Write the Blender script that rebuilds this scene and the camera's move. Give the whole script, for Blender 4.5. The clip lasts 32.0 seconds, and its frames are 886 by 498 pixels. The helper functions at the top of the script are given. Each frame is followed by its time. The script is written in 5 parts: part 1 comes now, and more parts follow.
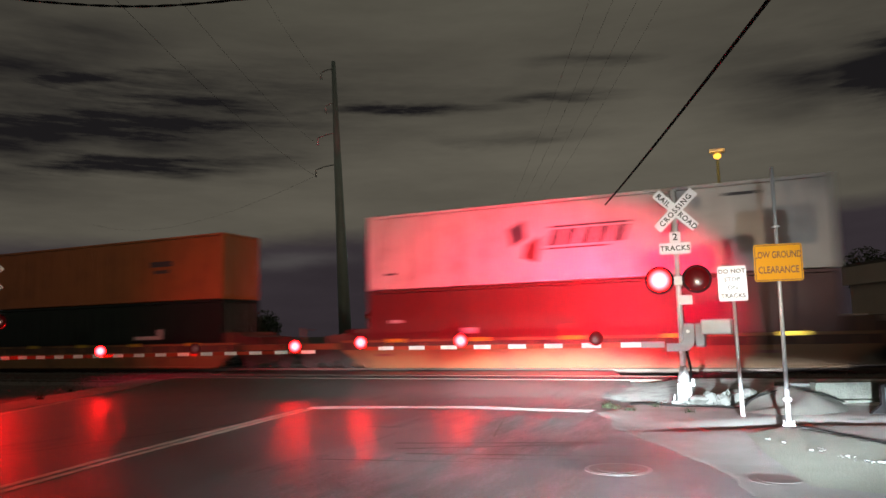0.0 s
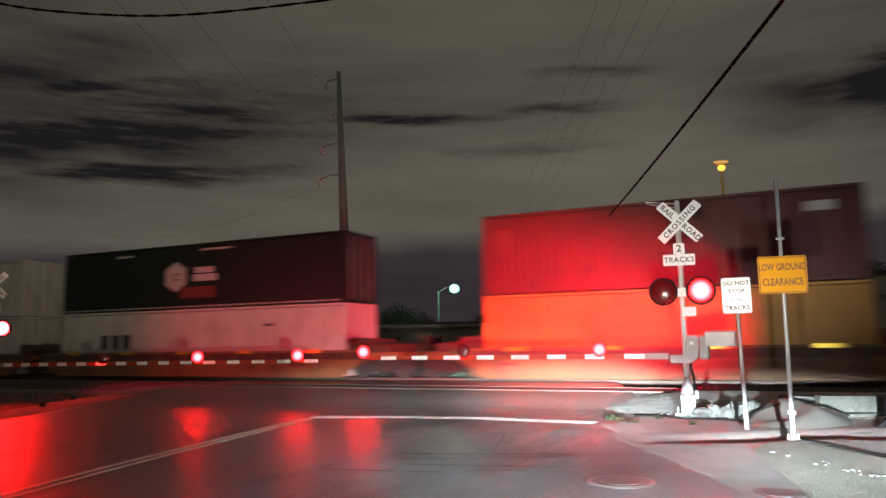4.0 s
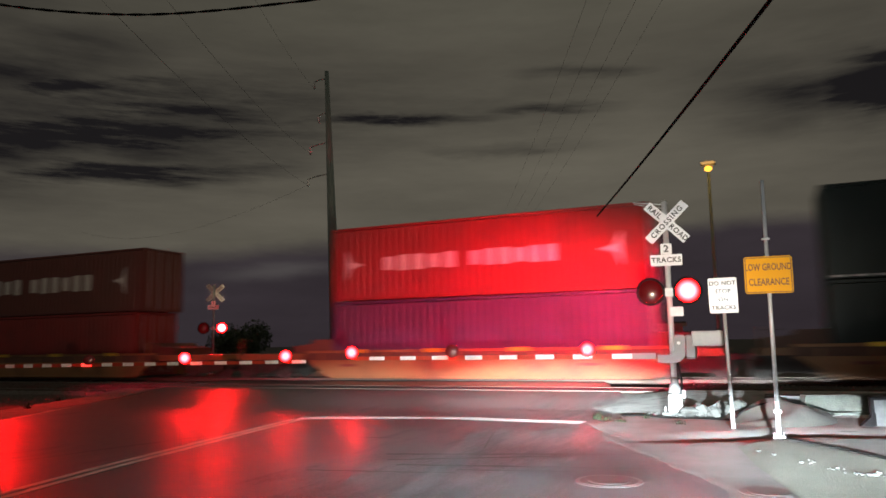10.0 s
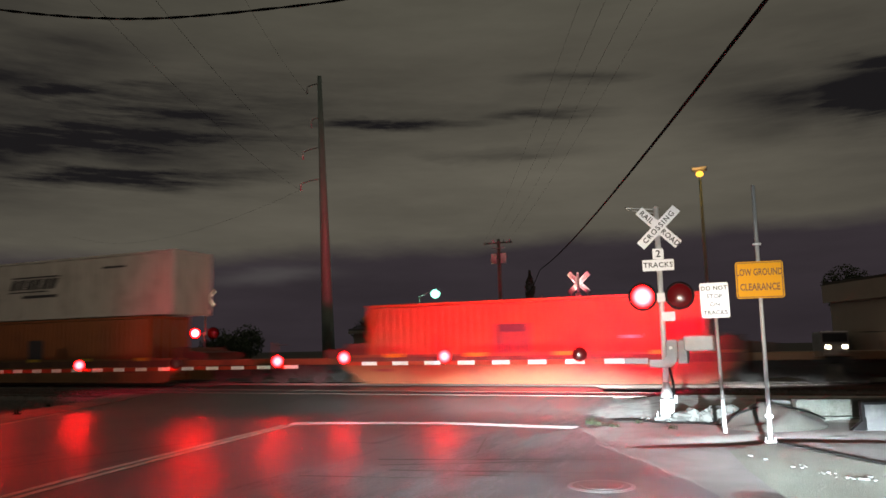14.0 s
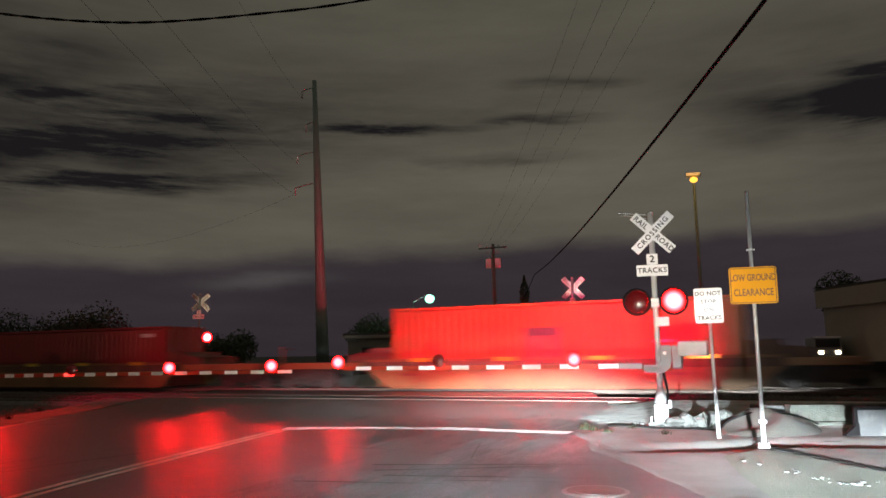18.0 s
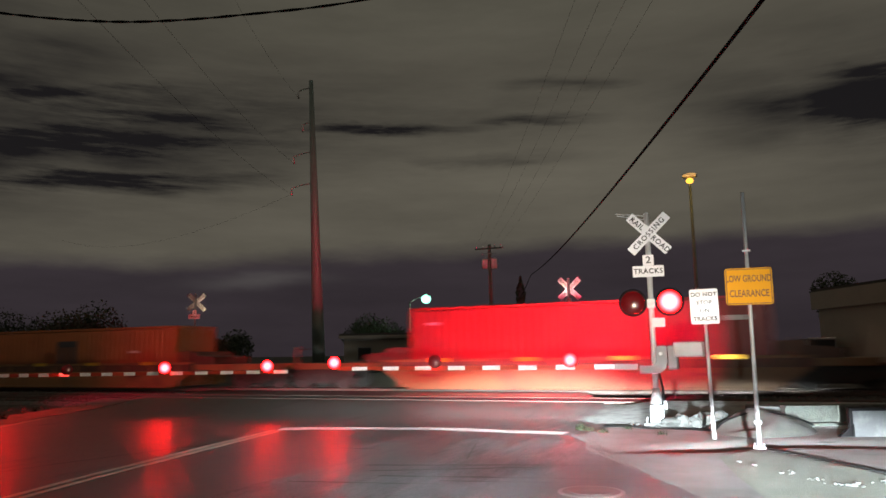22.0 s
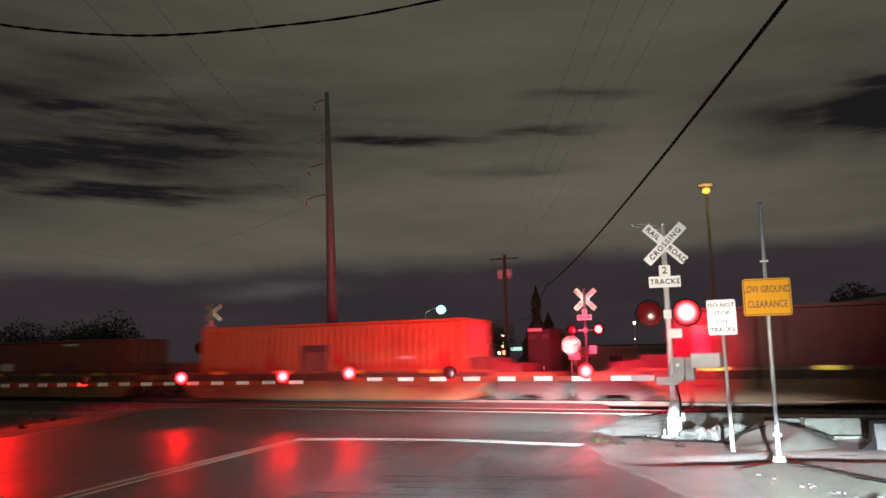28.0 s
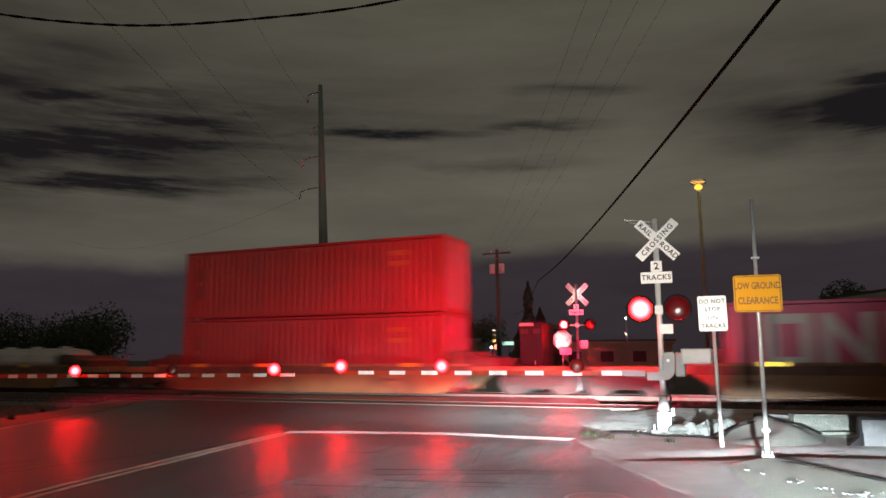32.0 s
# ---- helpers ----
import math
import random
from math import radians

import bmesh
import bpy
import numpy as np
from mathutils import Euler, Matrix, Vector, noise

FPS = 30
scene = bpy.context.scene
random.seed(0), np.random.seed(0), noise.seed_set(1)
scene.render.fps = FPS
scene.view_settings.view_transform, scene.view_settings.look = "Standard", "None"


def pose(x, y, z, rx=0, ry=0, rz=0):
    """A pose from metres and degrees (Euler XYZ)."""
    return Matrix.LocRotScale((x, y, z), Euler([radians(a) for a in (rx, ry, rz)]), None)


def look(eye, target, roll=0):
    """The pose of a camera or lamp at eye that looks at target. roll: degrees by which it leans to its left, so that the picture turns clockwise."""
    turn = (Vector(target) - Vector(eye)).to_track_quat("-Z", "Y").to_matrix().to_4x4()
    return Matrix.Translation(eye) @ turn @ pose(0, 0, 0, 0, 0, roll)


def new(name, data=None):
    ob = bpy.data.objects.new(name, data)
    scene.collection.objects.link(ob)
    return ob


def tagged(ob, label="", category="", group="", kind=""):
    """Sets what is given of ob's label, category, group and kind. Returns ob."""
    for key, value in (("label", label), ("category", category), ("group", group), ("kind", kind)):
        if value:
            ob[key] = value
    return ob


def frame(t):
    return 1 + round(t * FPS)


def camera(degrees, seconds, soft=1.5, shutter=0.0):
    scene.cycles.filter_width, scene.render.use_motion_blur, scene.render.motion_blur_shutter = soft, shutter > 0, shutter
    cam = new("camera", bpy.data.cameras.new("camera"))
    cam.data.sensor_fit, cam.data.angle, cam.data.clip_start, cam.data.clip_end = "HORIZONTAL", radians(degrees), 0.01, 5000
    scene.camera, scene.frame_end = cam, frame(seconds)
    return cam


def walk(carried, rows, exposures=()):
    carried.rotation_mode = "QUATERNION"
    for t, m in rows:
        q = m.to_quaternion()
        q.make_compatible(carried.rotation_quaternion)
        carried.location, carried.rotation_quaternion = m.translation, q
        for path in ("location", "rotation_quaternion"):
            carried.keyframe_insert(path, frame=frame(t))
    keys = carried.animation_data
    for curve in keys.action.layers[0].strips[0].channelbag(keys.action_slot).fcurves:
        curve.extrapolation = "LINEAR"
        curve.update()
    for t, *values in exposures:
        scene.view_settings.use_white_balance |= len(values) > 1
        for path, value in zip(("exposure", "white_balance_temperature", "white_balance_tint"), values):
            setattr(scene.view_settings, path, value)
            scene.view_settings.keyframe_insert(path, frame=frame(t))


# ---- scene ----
# A night railroad crossing: x runs along the tracks, y away over them, z up, in metres.
# ---- camera: hand-held in a waiting car, it only turns ----
EYE = Vector((0.0, 0.0, 1.5))
cam = camera(63.0, 32.0, soft=1.6, shutter=0.9)
TURNS = [  # seconds, heading to the left of +y, pitch, roll
    (0, 24.40, 6.65, -1.30), (0.5, 24.47, 6.72, -1.23), (1, 24.54, 6.84, -1.18), (1.5, 24.61, 6.92, -1.07),
    (2, 24.72, 7.03, -1.05), (2.5, 24.72, 7.15, -0.99), (3, 24.72, 7.28, -0.92), (3.5, 24.71, 7.37, -0.90),
    (5.5, 24.47, 7.60, -0.84), (6, 24.42, 7.62, -0.84), (6.5, 24.30, 7.55, -0.90), (7, 24.19, 7.60, -1.01),
    (7.5, 24.07, 7.57, -1.11), (8, 23.98, 7.56, -1.09), (8.5, 23.89, 7.49, -1.08), (9, 23.84, 7.47, -1.07),
    (9.5, 23.79, 7.41, -1.03), (10, 23.74, 7.45, -1.01), (10.5, 23.69, 7.48, -0.98), (11, 23.63, 7.51, -1.03),
    (11.5, 23.54, 7.56, -1.03), (12, 23.47, 7.63, -1.03), (12.5, 23.42, 7.64, -1.01), (13, 23.30, 7.70, -1.02),
    (13.5, 23.22, 7.80, -1.00), (14, 23.14, 7.83, -1.06), (14.5, 23.11, 7.92, -0.99), (16.5, 22.76, 8.10, -1.03),
    (17, 22.76, 8.16, -0.99), (17.5, 22.72, 8.19, -0.94), (18, 22.70, 8.20, -0.97), (18.5, 22.65, 8.28, -0.97),
    (19, 22.59, 8.30, -0.95), (19.5, 22.57, 8.32, -0.95), (20, 22.54, 8.31, -0.95), (20.5, 22.54, 8.30, -0.95),
    (21, 22.52, 8.27, -0.92), (21.5, 22.49, 8.20, -0.91), (22, 22.41, 8.23, -0.89), (22.5, 22.47, 8.26, -0.91),
    (23, 22.47, 8.36, -1.06), (23.5, 22.56, 8.52, -1.32), (24, 22.66, 8.78, -1.49), (24.5, 22.73, 9.02, -1.50),
    (25, 22.91, 9.17, -1.48), (25.5, 23.10, 9.27, -1.41), (27.5, 23.56, 9.22, -0.97), (28, 23.60, 9.08, -0.76),
    (28.5, 23.59, 8.89, -0.65), (29, 23.53, 8.72, -0.52), (29.5, 23.43, 8.65, -0.42), (30, 23.32, 8.61, -0.39),
    (30.5, 23.23, 8.59, -0.32), (31, 23.16, 8.57, -0.30), (31.5, 23.08, 8.61, -0.35), (32, 23.01, 8.60, -0.35),]


def aimed(heading, pitch, roll):
    h, p = radians(heading), radians(pitch)
    way = Vector((-math.sin(h) * math.cos(p), math.cos(h) * math.cos(p), math.sin(p)))
    return look(EYE, EYE + way, roll)


walk(cam, [(t, aimed(h, p, r)) for t, h, p, r in TURNS])

# ---- world: overcast night sky lit by the town ----
world = bpy.data.worlds.new("night_sky")
scene.world = world
world.use_nodes = True
WN, WL = world.node_tree.nodes, world.node_tree.links


def wmath(op, a, b=None, c=None):
    n = WN.new("ShaderNodeMath")
    n.operation = op
    for i, v in enumerate((a, b, c)):
        if v is None:
            continue
        if isinstance(v, (int, float)):
            n.inputs[i].default_value = v
        else:
            WL.new(v, n.inputs[i])
    return n.outputs[0]


def wnoise(scale, stretch, detail=5.0, rough=0.6):
    m = WN.new("ShaderNodeMapping")
    m.inputs["Scale"].default_value = stretch
    WL.new(sky_co, m.inputs["Vector"])
    n = WN.new("ShaderNodeTexNoise")
    n.inputs["Scale"].default_value = scale
    n.inputs["Detail"].default_value = detail
    n.inputs["Roughness"].default_value = rough
    WL.new(m.outputs[0], n.inputs["Vector"])
    return n.outputs["Fac"]


def wmix(fac, a, b):
    n = WN.new("ShaderNodeMix")
    n.data_type = "RGBA"
    for sock, v in ((n.inputs[0], fac), (n.inputs[6], a), (n.inputs[7], b)):
        if isinstance(v, tuple):
            sock.default_value = (*v, 1)
        elif isinstance(v, float):
            sock.default_value = v
        else:
            WL.new(v, sock)
    return n.outputs[2]


sky_co = WN.new("ShaderNodeTexCoord").outputs["Generated"]
sep = WN.new("ShaderNodeSeparateXYZ")
WL.new(sky_co, sep.inputs[0])
warp = wmath("SUBTRACT", wnoise(5.0, (1, 1, 4)), 0.5)
elev = wmath("DEGREES", wmath("ARCSINE", sep.outputs[2]))
azim = wmath("DEGREES", wmath("ARCTAN2", wmath("MULTIPLY", sep.outputs[0], -1.0), sep.outputs[1]))
arch = wmath("MULTIPLY", wmath("SINE", wmath("RADIANS", wmath("MULTIPLY_ADD", azim, -2.6, 75.0))), 0.9)  # the cloud edge is higher towards the north-east
elev_w = wmath("SUBTRACT", wmath("MULTIPLY_ADD", warp, 2.2, elev), arch)
lean = wmath("MAXIMUM", wmath("COSINE", wmath("RADIANS", wmath("SUBTRACT", azim, 22.4))), 0.5)
elev_c = wmath("DIVIDE", wmath("MULTIPLY_ADD", warp, 2.4, elev), lean)
CLOUDS = [  # heading, elevation, half width, half height, depth
    (50, 17.8, 20, 4.6, 0.88), (-13, 19.8, 10, 4.2, 0.85), (25, 18.6, 18, 2.4, 0.26), (51, 21.0, 10, 1.0, 0.95), (40, 21.2, 8, 0.5, 0.4), (50, 16.9, 15, 1.8, 1.1), (48, 18.6, 14, 1.1, 0.95), (29, 17.8, 10, 0.55, 1.0),
    (15, 18.3, 5, 0.5, 0.8), (49, 14.0, 13, 1.1, 1.0), (12, 21.0, 6, 0.5, 0.45), (19, 15.3, 7, 0.5, 0.45),
    (-10, 18.8, 8, 1.6, 1.1), (-11, 22.0, 6, 1.2, 1.0), (-3, 20.5, 5, 0.6, 0.5), (-8, 16.9, 6, 0.6, 0.5),
    (80, 20, 18, 4, 0.8), (-40, 22, 16, 4, 0.8)]
dark = None
for a, e, w, h, d in CLOUDS:
    q = wmath("ADD", wmath("POWER", wmath("DIVIDE", wmath("SUBTRACT", azim, float(a)), float(w)), 2.0),
              wmath("POWER", wmath("DIVIDE", wmath("SUBTRACT", elev_c, float(e)), float(h)), 2.0))
    blob = wmath("MULTIPLY", wmath("EXPONENT", wmath("MULTIPLY", q, -1.0)), float(d))
    dark = blob if dark is None else wmath("MAXIMUM", dark, blob)
streak = wnoise(6.0, (1, 1, 10), 8.0, 0.66)
patchy = wmath("MULTIPLY_ADD", wmath("SUBTRACT", streak, 0.5), 2.6, 1.0)
dark = wmath("MULTIPLY", dark, patchy)
ragged = wmath("MULTIPLY_ADD", wmath("SUBTRACT", wnoise(3.4, (1, 1, 7), 8.0, 0.62), 0.5), 2.2, 1.0)
for a, e, w, h, d in ((60, 17.0, 15, 5.0, 1.15), (46, 16.9, 13, 4.2, 0.78), (58, 22.5, 14, 4.0, 0.85), (62, 28.0, 18, 5.0, 0.5),
                      (-13, 19.3, 10, 3.4, 1.4), (-4, 19.2, 8, 3.2, 0.75), (-13, 14.5, 10, 2.6, 0.35), (-12, 24.0, 10, 3.0, 0.3)):  # thick soft banks
    q = wmath("ADD", wmath("POWER", wmath("DIVIDE", wmath("SUBTRACT", azim, float(a)), float(w)), 2.0),
              wmath("POWER", wmath("DIVIDE", wmath("SUBTRACT", elev_c, float(e)), float(h)), 2.0))
    dark = wmath("MAXIMUM", dark, wmath("MULTIPLY", wmath("MULTIPLY", wmath("EXPONENT", wmath("MULTIPLY", q, -1.0)), float(d)), ragged))
dark = wmath("MINIMUM", wmath("MAXIMUM", dark, 0.0), 0.98)
soft_cloud = wmath("MULTIPLY_ADD", wnoise(4.0, (1, 1, 5), 6.0), 0.75, 0.68)
glow = WN.new("ShaderNodeValToRGB")
WL.new(wmath("DIVIDE", elev_w, 60.0), glow.inputs[0])
ramp = glow.color_ramp
ramp.elements[0].position, ramp.elements[0].color = 0.0, (0.025, 0.0195, 0.0235, 1)
ramp.elements[1].position, ramp.elements[1].color = 1.0, (0.062, 0.058, 0.045, 1)
for pos, col in ((0.115, (0.029, 0.0230, 0.0270)), (0.14, (0.082, 0.074, 0.058)), (0.22, (0.094, 0.085, 0.066)),
                 (0.36, (0.064, 0.058, 0.045)), (0.48, (0.072, 0.067, 0.051))):
    el = ramp.elements.new(pos)
    el.color = (*col, 1)
sky = WN.new("ShaderNodeMix")
sky.data_type, sky.blend_type = "RGBA", "MULTIPLY"
sky.inputs[0].default_value = 1.0
WL.new(glow.outputs[0], sky.inputs[6])
WL.new(soft_cloud, sky.inputs[7])
rift = wmath("EXPONENT", wmath("MULTIPLY", wmath("ADD", wmath("POWER", wmath("DIVIDE", wmath("SUBTRACT", azim, 36.5), 4.5), 2.0),
                                                  wmath("POWER", wmath("DIVIDE", wmath("SUBTRACT", elev_w, 6.1), 0.55), 2.0)), -1.0))
open_sky = wmix(wmath("MULTIPLY", rift, 0.6), sky.outputs[2], (0.075, 0.068, 0.066))
sky_col = wmix(dark, open_sky, (0.0078, 0.0070, 0.0080))
bg = WN["Background"] if "Background" in WN else WN.new("ShaderNodeBackground")
WL.new(sky_col, bg.inputs["Color"])
bg.inputs["Strength"].default_value = 1.17
out = WN["World Output"] if "World Output" in WN else WN.new("ShaderNodeOutputWorld")
WL.new(bg.outputs[0], out.inputs[0])


# ---- lamps: the waiting car's headlights, an added warm fill, the signals' beams over the track, the street lamps ----
def spot(name, eye, target, watts, colour, angle, blend, size=0.08):
    d = bpy.data.lights.new(name, "SPOT")
    d.energy, d.color, d.spot_size, d.spot_blend, d.shadow_soft_size = watts, colour, radians(angle), blend, size
    ob = new(name, d)
    ob.matrix_world = look(eye, target)
    return ob


def bulb(name, at, watts, colour, size=0.1):
    d = bpy.data.lights.new(name, "POINT")
    d.energy, d.color, d.shadow_soft_size = watts, colour, size
    ob = new(name, d)
    ob.location = at
    return ob


HEAD = (0.84, 0.97, 1.02)
WEST_LAMP, EAST_LAMP = (-0.35, 1.7, 0.76), (1.05, 1.7, 0.76)
# the last, upward beam is added to brighten the gate arm's reflective stripes
for eye, target, watts, cone, wide in (
        (WEST_LAMP, (-11.28, 14.72, -0.73), 2700, 11, 4), (WEST_LAMP, (-8.33, 16.71, -0.28), 26000, 8, 6), (WEST_LAMP, (-6.72, 17.46, -1.63), 5000, 16, 6),
        (WEST_LAMP, (-5.04, 18.04, 0.11), 118800, 6, 4), (EAST_LAMP, (-8.46, 15.79, 0.11), 32400, 6, 3), (EAST_LAMP, (-4.8, 17.46, -0.73), 16600, 11, 6),
        (EAST_LAMP, (-0.9, 18.66, -0.33), 44000, 7, 5), (EAST_LAMP, (4.4, 18.2, -1.75), 52000, 15, 2), (WEST_LAMP, (-5.5, 15.2, 1.12), 6500, 4.5, 9)):
    spot("headlight_low", eye, target, watts, HEAD, cone, 1.0).scale = (wide, 1, 1)
# added beam that lifts the signs to the brightness of reflective sheeting
spot("headlight_spill", (0.35, 1.7, 0.76), (-1.0, 14.0, 2.8), 2600, HEAD, 34, 1.0)
# added warm fill from the car's place, imitates street light on the train
spot("warm_fill_wide", (-0.35, 1.7, 0.66), (-11.5, 18.0, 3.9), 6300, (1.0, 0.78, 0.55), 26, 1.0).scale = (4.6, 1, 1)
RED = (1.0, 0.010, 0.072)
spot("signal_beam_over_track", (-1.36, 15.9, 2.47), (-5.2, 24.4, 2.0), 16500, RED, 54, 1.0, 0.14).scale = (1.25, 1, 1)
spot("signal_beam_over_track", (-2.06, 15.9, 2.47), (-8.4, 24.4, 2.3), 17000, RED, 54, 0.85, 0.14).scale = (1.15, 1, 1)
spot("signal_beam_to_traffic", (-1.70, 15.0, 2.47), (-2.6, 6.0, -0.2), 200, RED, 120, 1.0, 0.14)
spot("signal_beam_west", (-22.4, 15.9, 2.47), (-20.0, 24.4, 1.6), 1100, RED, 100, 1.0, 0.14)
bulb("sodium_lamp", (-2.25, 38.2, 10.4), 120, (1.0, 0.52, 0.12), 0.15)
bulb("mercury_lamp", (-30.1, 68.0, 7.0), 500, (0.5, 1.0, 0.72), 0.15)


# ---- materials ----
def material(name, colour, rough=0.6, metal=0.0, grain=40.0, vary=0.12, stain=1.5, bump=0.1, dirt=None, dirt_amount=0.3,
             coat=0.0, random_tint=0.0):
    """Paint, stone or metal with fine grain, large stains and slight relief, at real size."""
    m = bpy.data.materials.new(name)
    m.use_nodes = True
    N, L = m.node_tree.nodes, m.node_tree.links
    b = N["Principled BSDF"]
    co = N.new("ShaderNodeTexCoord").outputs["Object"]
    fine = N.new("ShaderNodeTexNoise")
    fine.inputs["Scale"].default_value, fine.inputs["Detail"].default_value = grain, 4
    big = N.new("ShaderNodeTexNoise")
    big.inputs["Scale"].default_value, big.inputs["Detail"].default_value, big.inputs["Roughness"].default_value = stain, 6, 0.65
    for n in (fine, big):
        L.new(co, n.inputs["Vector"])
    base = N.new("ShaderNodeMix")
    base.data_type = "RGBA"
    base.inputs[6].default_value = (*(c * (1 - vary) for c in colour), 1)
    base.inputs[7].default_value = (*(min(1, c * (1 + vary)) for c in colour), 1)
    L.new(fine.outputs["Fac"], base.inputs[0])
    edge = N.new("ShaderNodeMapRange")
    edge.inputs[1].default_value, edge.inputs[2].default_value, edge.inputs[4].default_value = 0.48, 0.72, dirt_amount
    L.new(big.outputs["Fac"], edge.inputs[0])
    worn = N.new("ShaderNodeMix")
    worn.data_type = "RGBA"
    d = dirt or tuple(c * 0.45 + 0.01 for c in colour)
    worn.inputs[7].default_value = (*d, 1)
    L.new(edge.outputs[0], worn.inputs[0])
    L.new(base.outputs[2], worn.inputs[6])
    last = worn.outputs[2]
    if random_tint:
        info = N.new("ShaderNodeObjectInfo")
        hsv = N.new("ShaderNodeHueSaturation")
        mr = N.new("ShaderNodeMapRange")
        mr.inputs[3].default_value, mr.inputs[4].default_value = 1 - random_tint, 1 + random_tint
        L.new(info.outputs["Random"], mr.inputs[0])
        L.new(mr.outputs[0], hsv.inputs["Value"])
        L.new(last, hsv.inputs["Color"])
        last = hsv.outputs[0]
    L.new(last, b.inputs["Base Color"])
    rr = N.new("ShaderNodeMapRange")
    rr.inputs[3].default_value, rr.inputs[4].default_value = max(0.03, rough - 0.12), min(1, rough + 0.12)
    L.new(big.outputs["Fac"], rr.inputs[0])
    L.new(rr.outputs[0], b.inputs["Roughness"])
    b.inputs["Metallic"].default_value = metal
    b.inputs["Coat Weight"].default_value = coat
    if bump:
        bp = N.new("ShaderNodeBump")
        bp.inputs["Strength"].default_value, bp.inputs["Distance"].default_value = bump, 0.02
        L.new(fine.outputs["Fac"], bp.inputs["Height"])
        L.new(bp.outputs[0], b.inputs["Normal"])
    return m


def glowing(name, colour, strength):
    m = bpy.data.materials.new(name)
    m.use_nodes = True
    b = m.node_tree.nodes["Principled BSDF"]
    b.inputs["Base Color"].default_value = (*colour, 1)
    b.inputs["Emission Color"].default_value = (*colour, 1)
    b.inputs["Emission Strength"].default_value = strength
    b.inputs["Roughness"].default_value = 0.4
    return m


def wet_asphalt():
    """Worn damp asphalt: pale and dark patches, coarse grain, patches of different gloss."""
    m = material("damp_asphalt", (0.120, 0.117, 0.122), 0.6, 0, 160, 0.55, 0.7, 0.30, (0.062, 0.060, 0.063), 0.8)
    N, L = m.node_tree.nodes, m.node_tree.links
    b = N["Principled BSDF"]
    co = N.new("ShaderNodeTexCoord").outputs["Object"]
    stretch = N.new("ShaderNodeMapping")
    stretch.inputs["Rotation"].default_value = (0, 0, radians(12))
    stretch.inputs["Scale"].default_value = (1.6, 0.35, 1)
    L.new(co, stretch.inputs["Vector"])
    pud = N.new("ShaderNodeTexNoise")
    pud.inputs["Scale"].default_value, pud.inputs["Detail"].default_value, pud.inputs["Roughness"].default_value = 0.7, 8, 0.7
    L.new(stretch.outputs[0], pud.inputs["Vector"])
    grit = N.new("ShaderNodeTexNoise")
    grit.inputs["Scale"].default_value, grit.inputs["Detail"].default_value = 26.0, 5
    L.new(co, grit.inputs["Vector"])
    both = N.new("ShaderNodeMath")
    both.operation = "MULTIPLY_ADD"
    both.inputs[1].default_value = 0.35
    L.new(grit.outputs["Fac"], both.inputs[0])
    L.new(pud.outputs["Fac"], both.inputs[2])
    dry = N.new("ShaderNodeMapRange")  # the road dries towards the east side
    dry.inputs[1].default_value, dry.inputs[2].default_value = -6.0, -1.0
    dry.inputs[3].default_value, dry.inputs[4].default_value = -0.24, 0.15
    sep = N.new("ShaderNodeSeparateXYZ")
    L.new(co, sep.inputs[0])
    L.new(sep.outputs["X"], dry.inputs[0])
    both_dry = N.new("ShaderNodeMath")
    L.new(both.outputs[0], both_dry.inputs[0])
    L.new(dry.outputs[0], both_dry.inputs[1])
    both = both_dry
    mr = N.new("ShaderNodeMapRange")
    mr.inputs[1].default_value, mr.inputs[2].default_value = 0.50, 0.85
    mr.inputs[3].default_value, mr.inputs[4].default_value = 0.42, 0.78
    L.new(both.outputs[0], mr.inputs[0])
    L.new(mr.outputs[0], b.inputs["Roughness"])
    wet = N.new("ShaderNodeMapRange")
    wet.inputs[1].default_value, wet.inputs[2].default_value = 0.54, 0.74
    wet.inputs[3].default_value, wet.inputs[4].default_value = 0.75, 0.05
    L.new(both.outputs[0], wet.inputs[0])
    L.new(wet.outputs[0], b.inputs["Coat Weight"])
    wet_dimmed = N.new("ShaderNodeMapRange")  # wet stone is darker; the west is darkened further against stray light
    wet_dimmed.inputs[1].default_value, wet_dimmed.inputs[2].default_value = 0.45, 0.80
    wet_dimmed.inputs[3].default_value, wet_dimmed.inputs[4].default_value = 0.36, 1.0
    L.new(both.outputs[0], wet_dimmed.inputs[0])
    damp = N.new("ShaderNodeVectorMath")
    damp.operation = "SCALE"
    L.new(b.inputs["Base Color"].links[0].from_socket, damp.inputs[0])
    L.new(wet_dimmed.outputs[0], damp.inputs["Scale"])
    L.new(damp.outputs["Vector"], b.inputs["Base Color"])
    track_light = N.new("ShaderNodeMapRange")  # asphalt painted paler towards the tracks, in place of headlight falling there
    track_light.inputs[1].default_value, track_light.inputs[2].default_value, track_light.inputs[4].default_value = 13.8, 17.0, 0.8
    L.new(sep.outputs["Y"], track_light.inputs[0])
    east = N.new("ShaderNodeMapRange")
    east.inputs[1].default_value, east.inputs[2].default_value = -13.0, -6.0
    L.new(sep.outputs["X"], east.inputs[0])
    dusty = N.new("ShaderNodeMath")
    dusty.operation = "MULTIPLY"
    L.new(track_light.outputs[0], dusty.inputs[0])
    L.new(east.outputs[0], dusty.inputs[1])
    pale = N.new("ShaderNodeMix")
    pale.data_type = "RGBA"
    pale.inputs[7].default_value = (0.29, 0.285, 0.28, 1)
    L.new(dusty.outputs[0], pale.inputs[0])
    L.new(b.inputs["Base Color"].links[0].from_socket, pale.inputs[6])
    L.new(pale.outputs[2], b.inputs["Base Color"])
    b.inputs["Coat Roughness"].default_value = 0.42
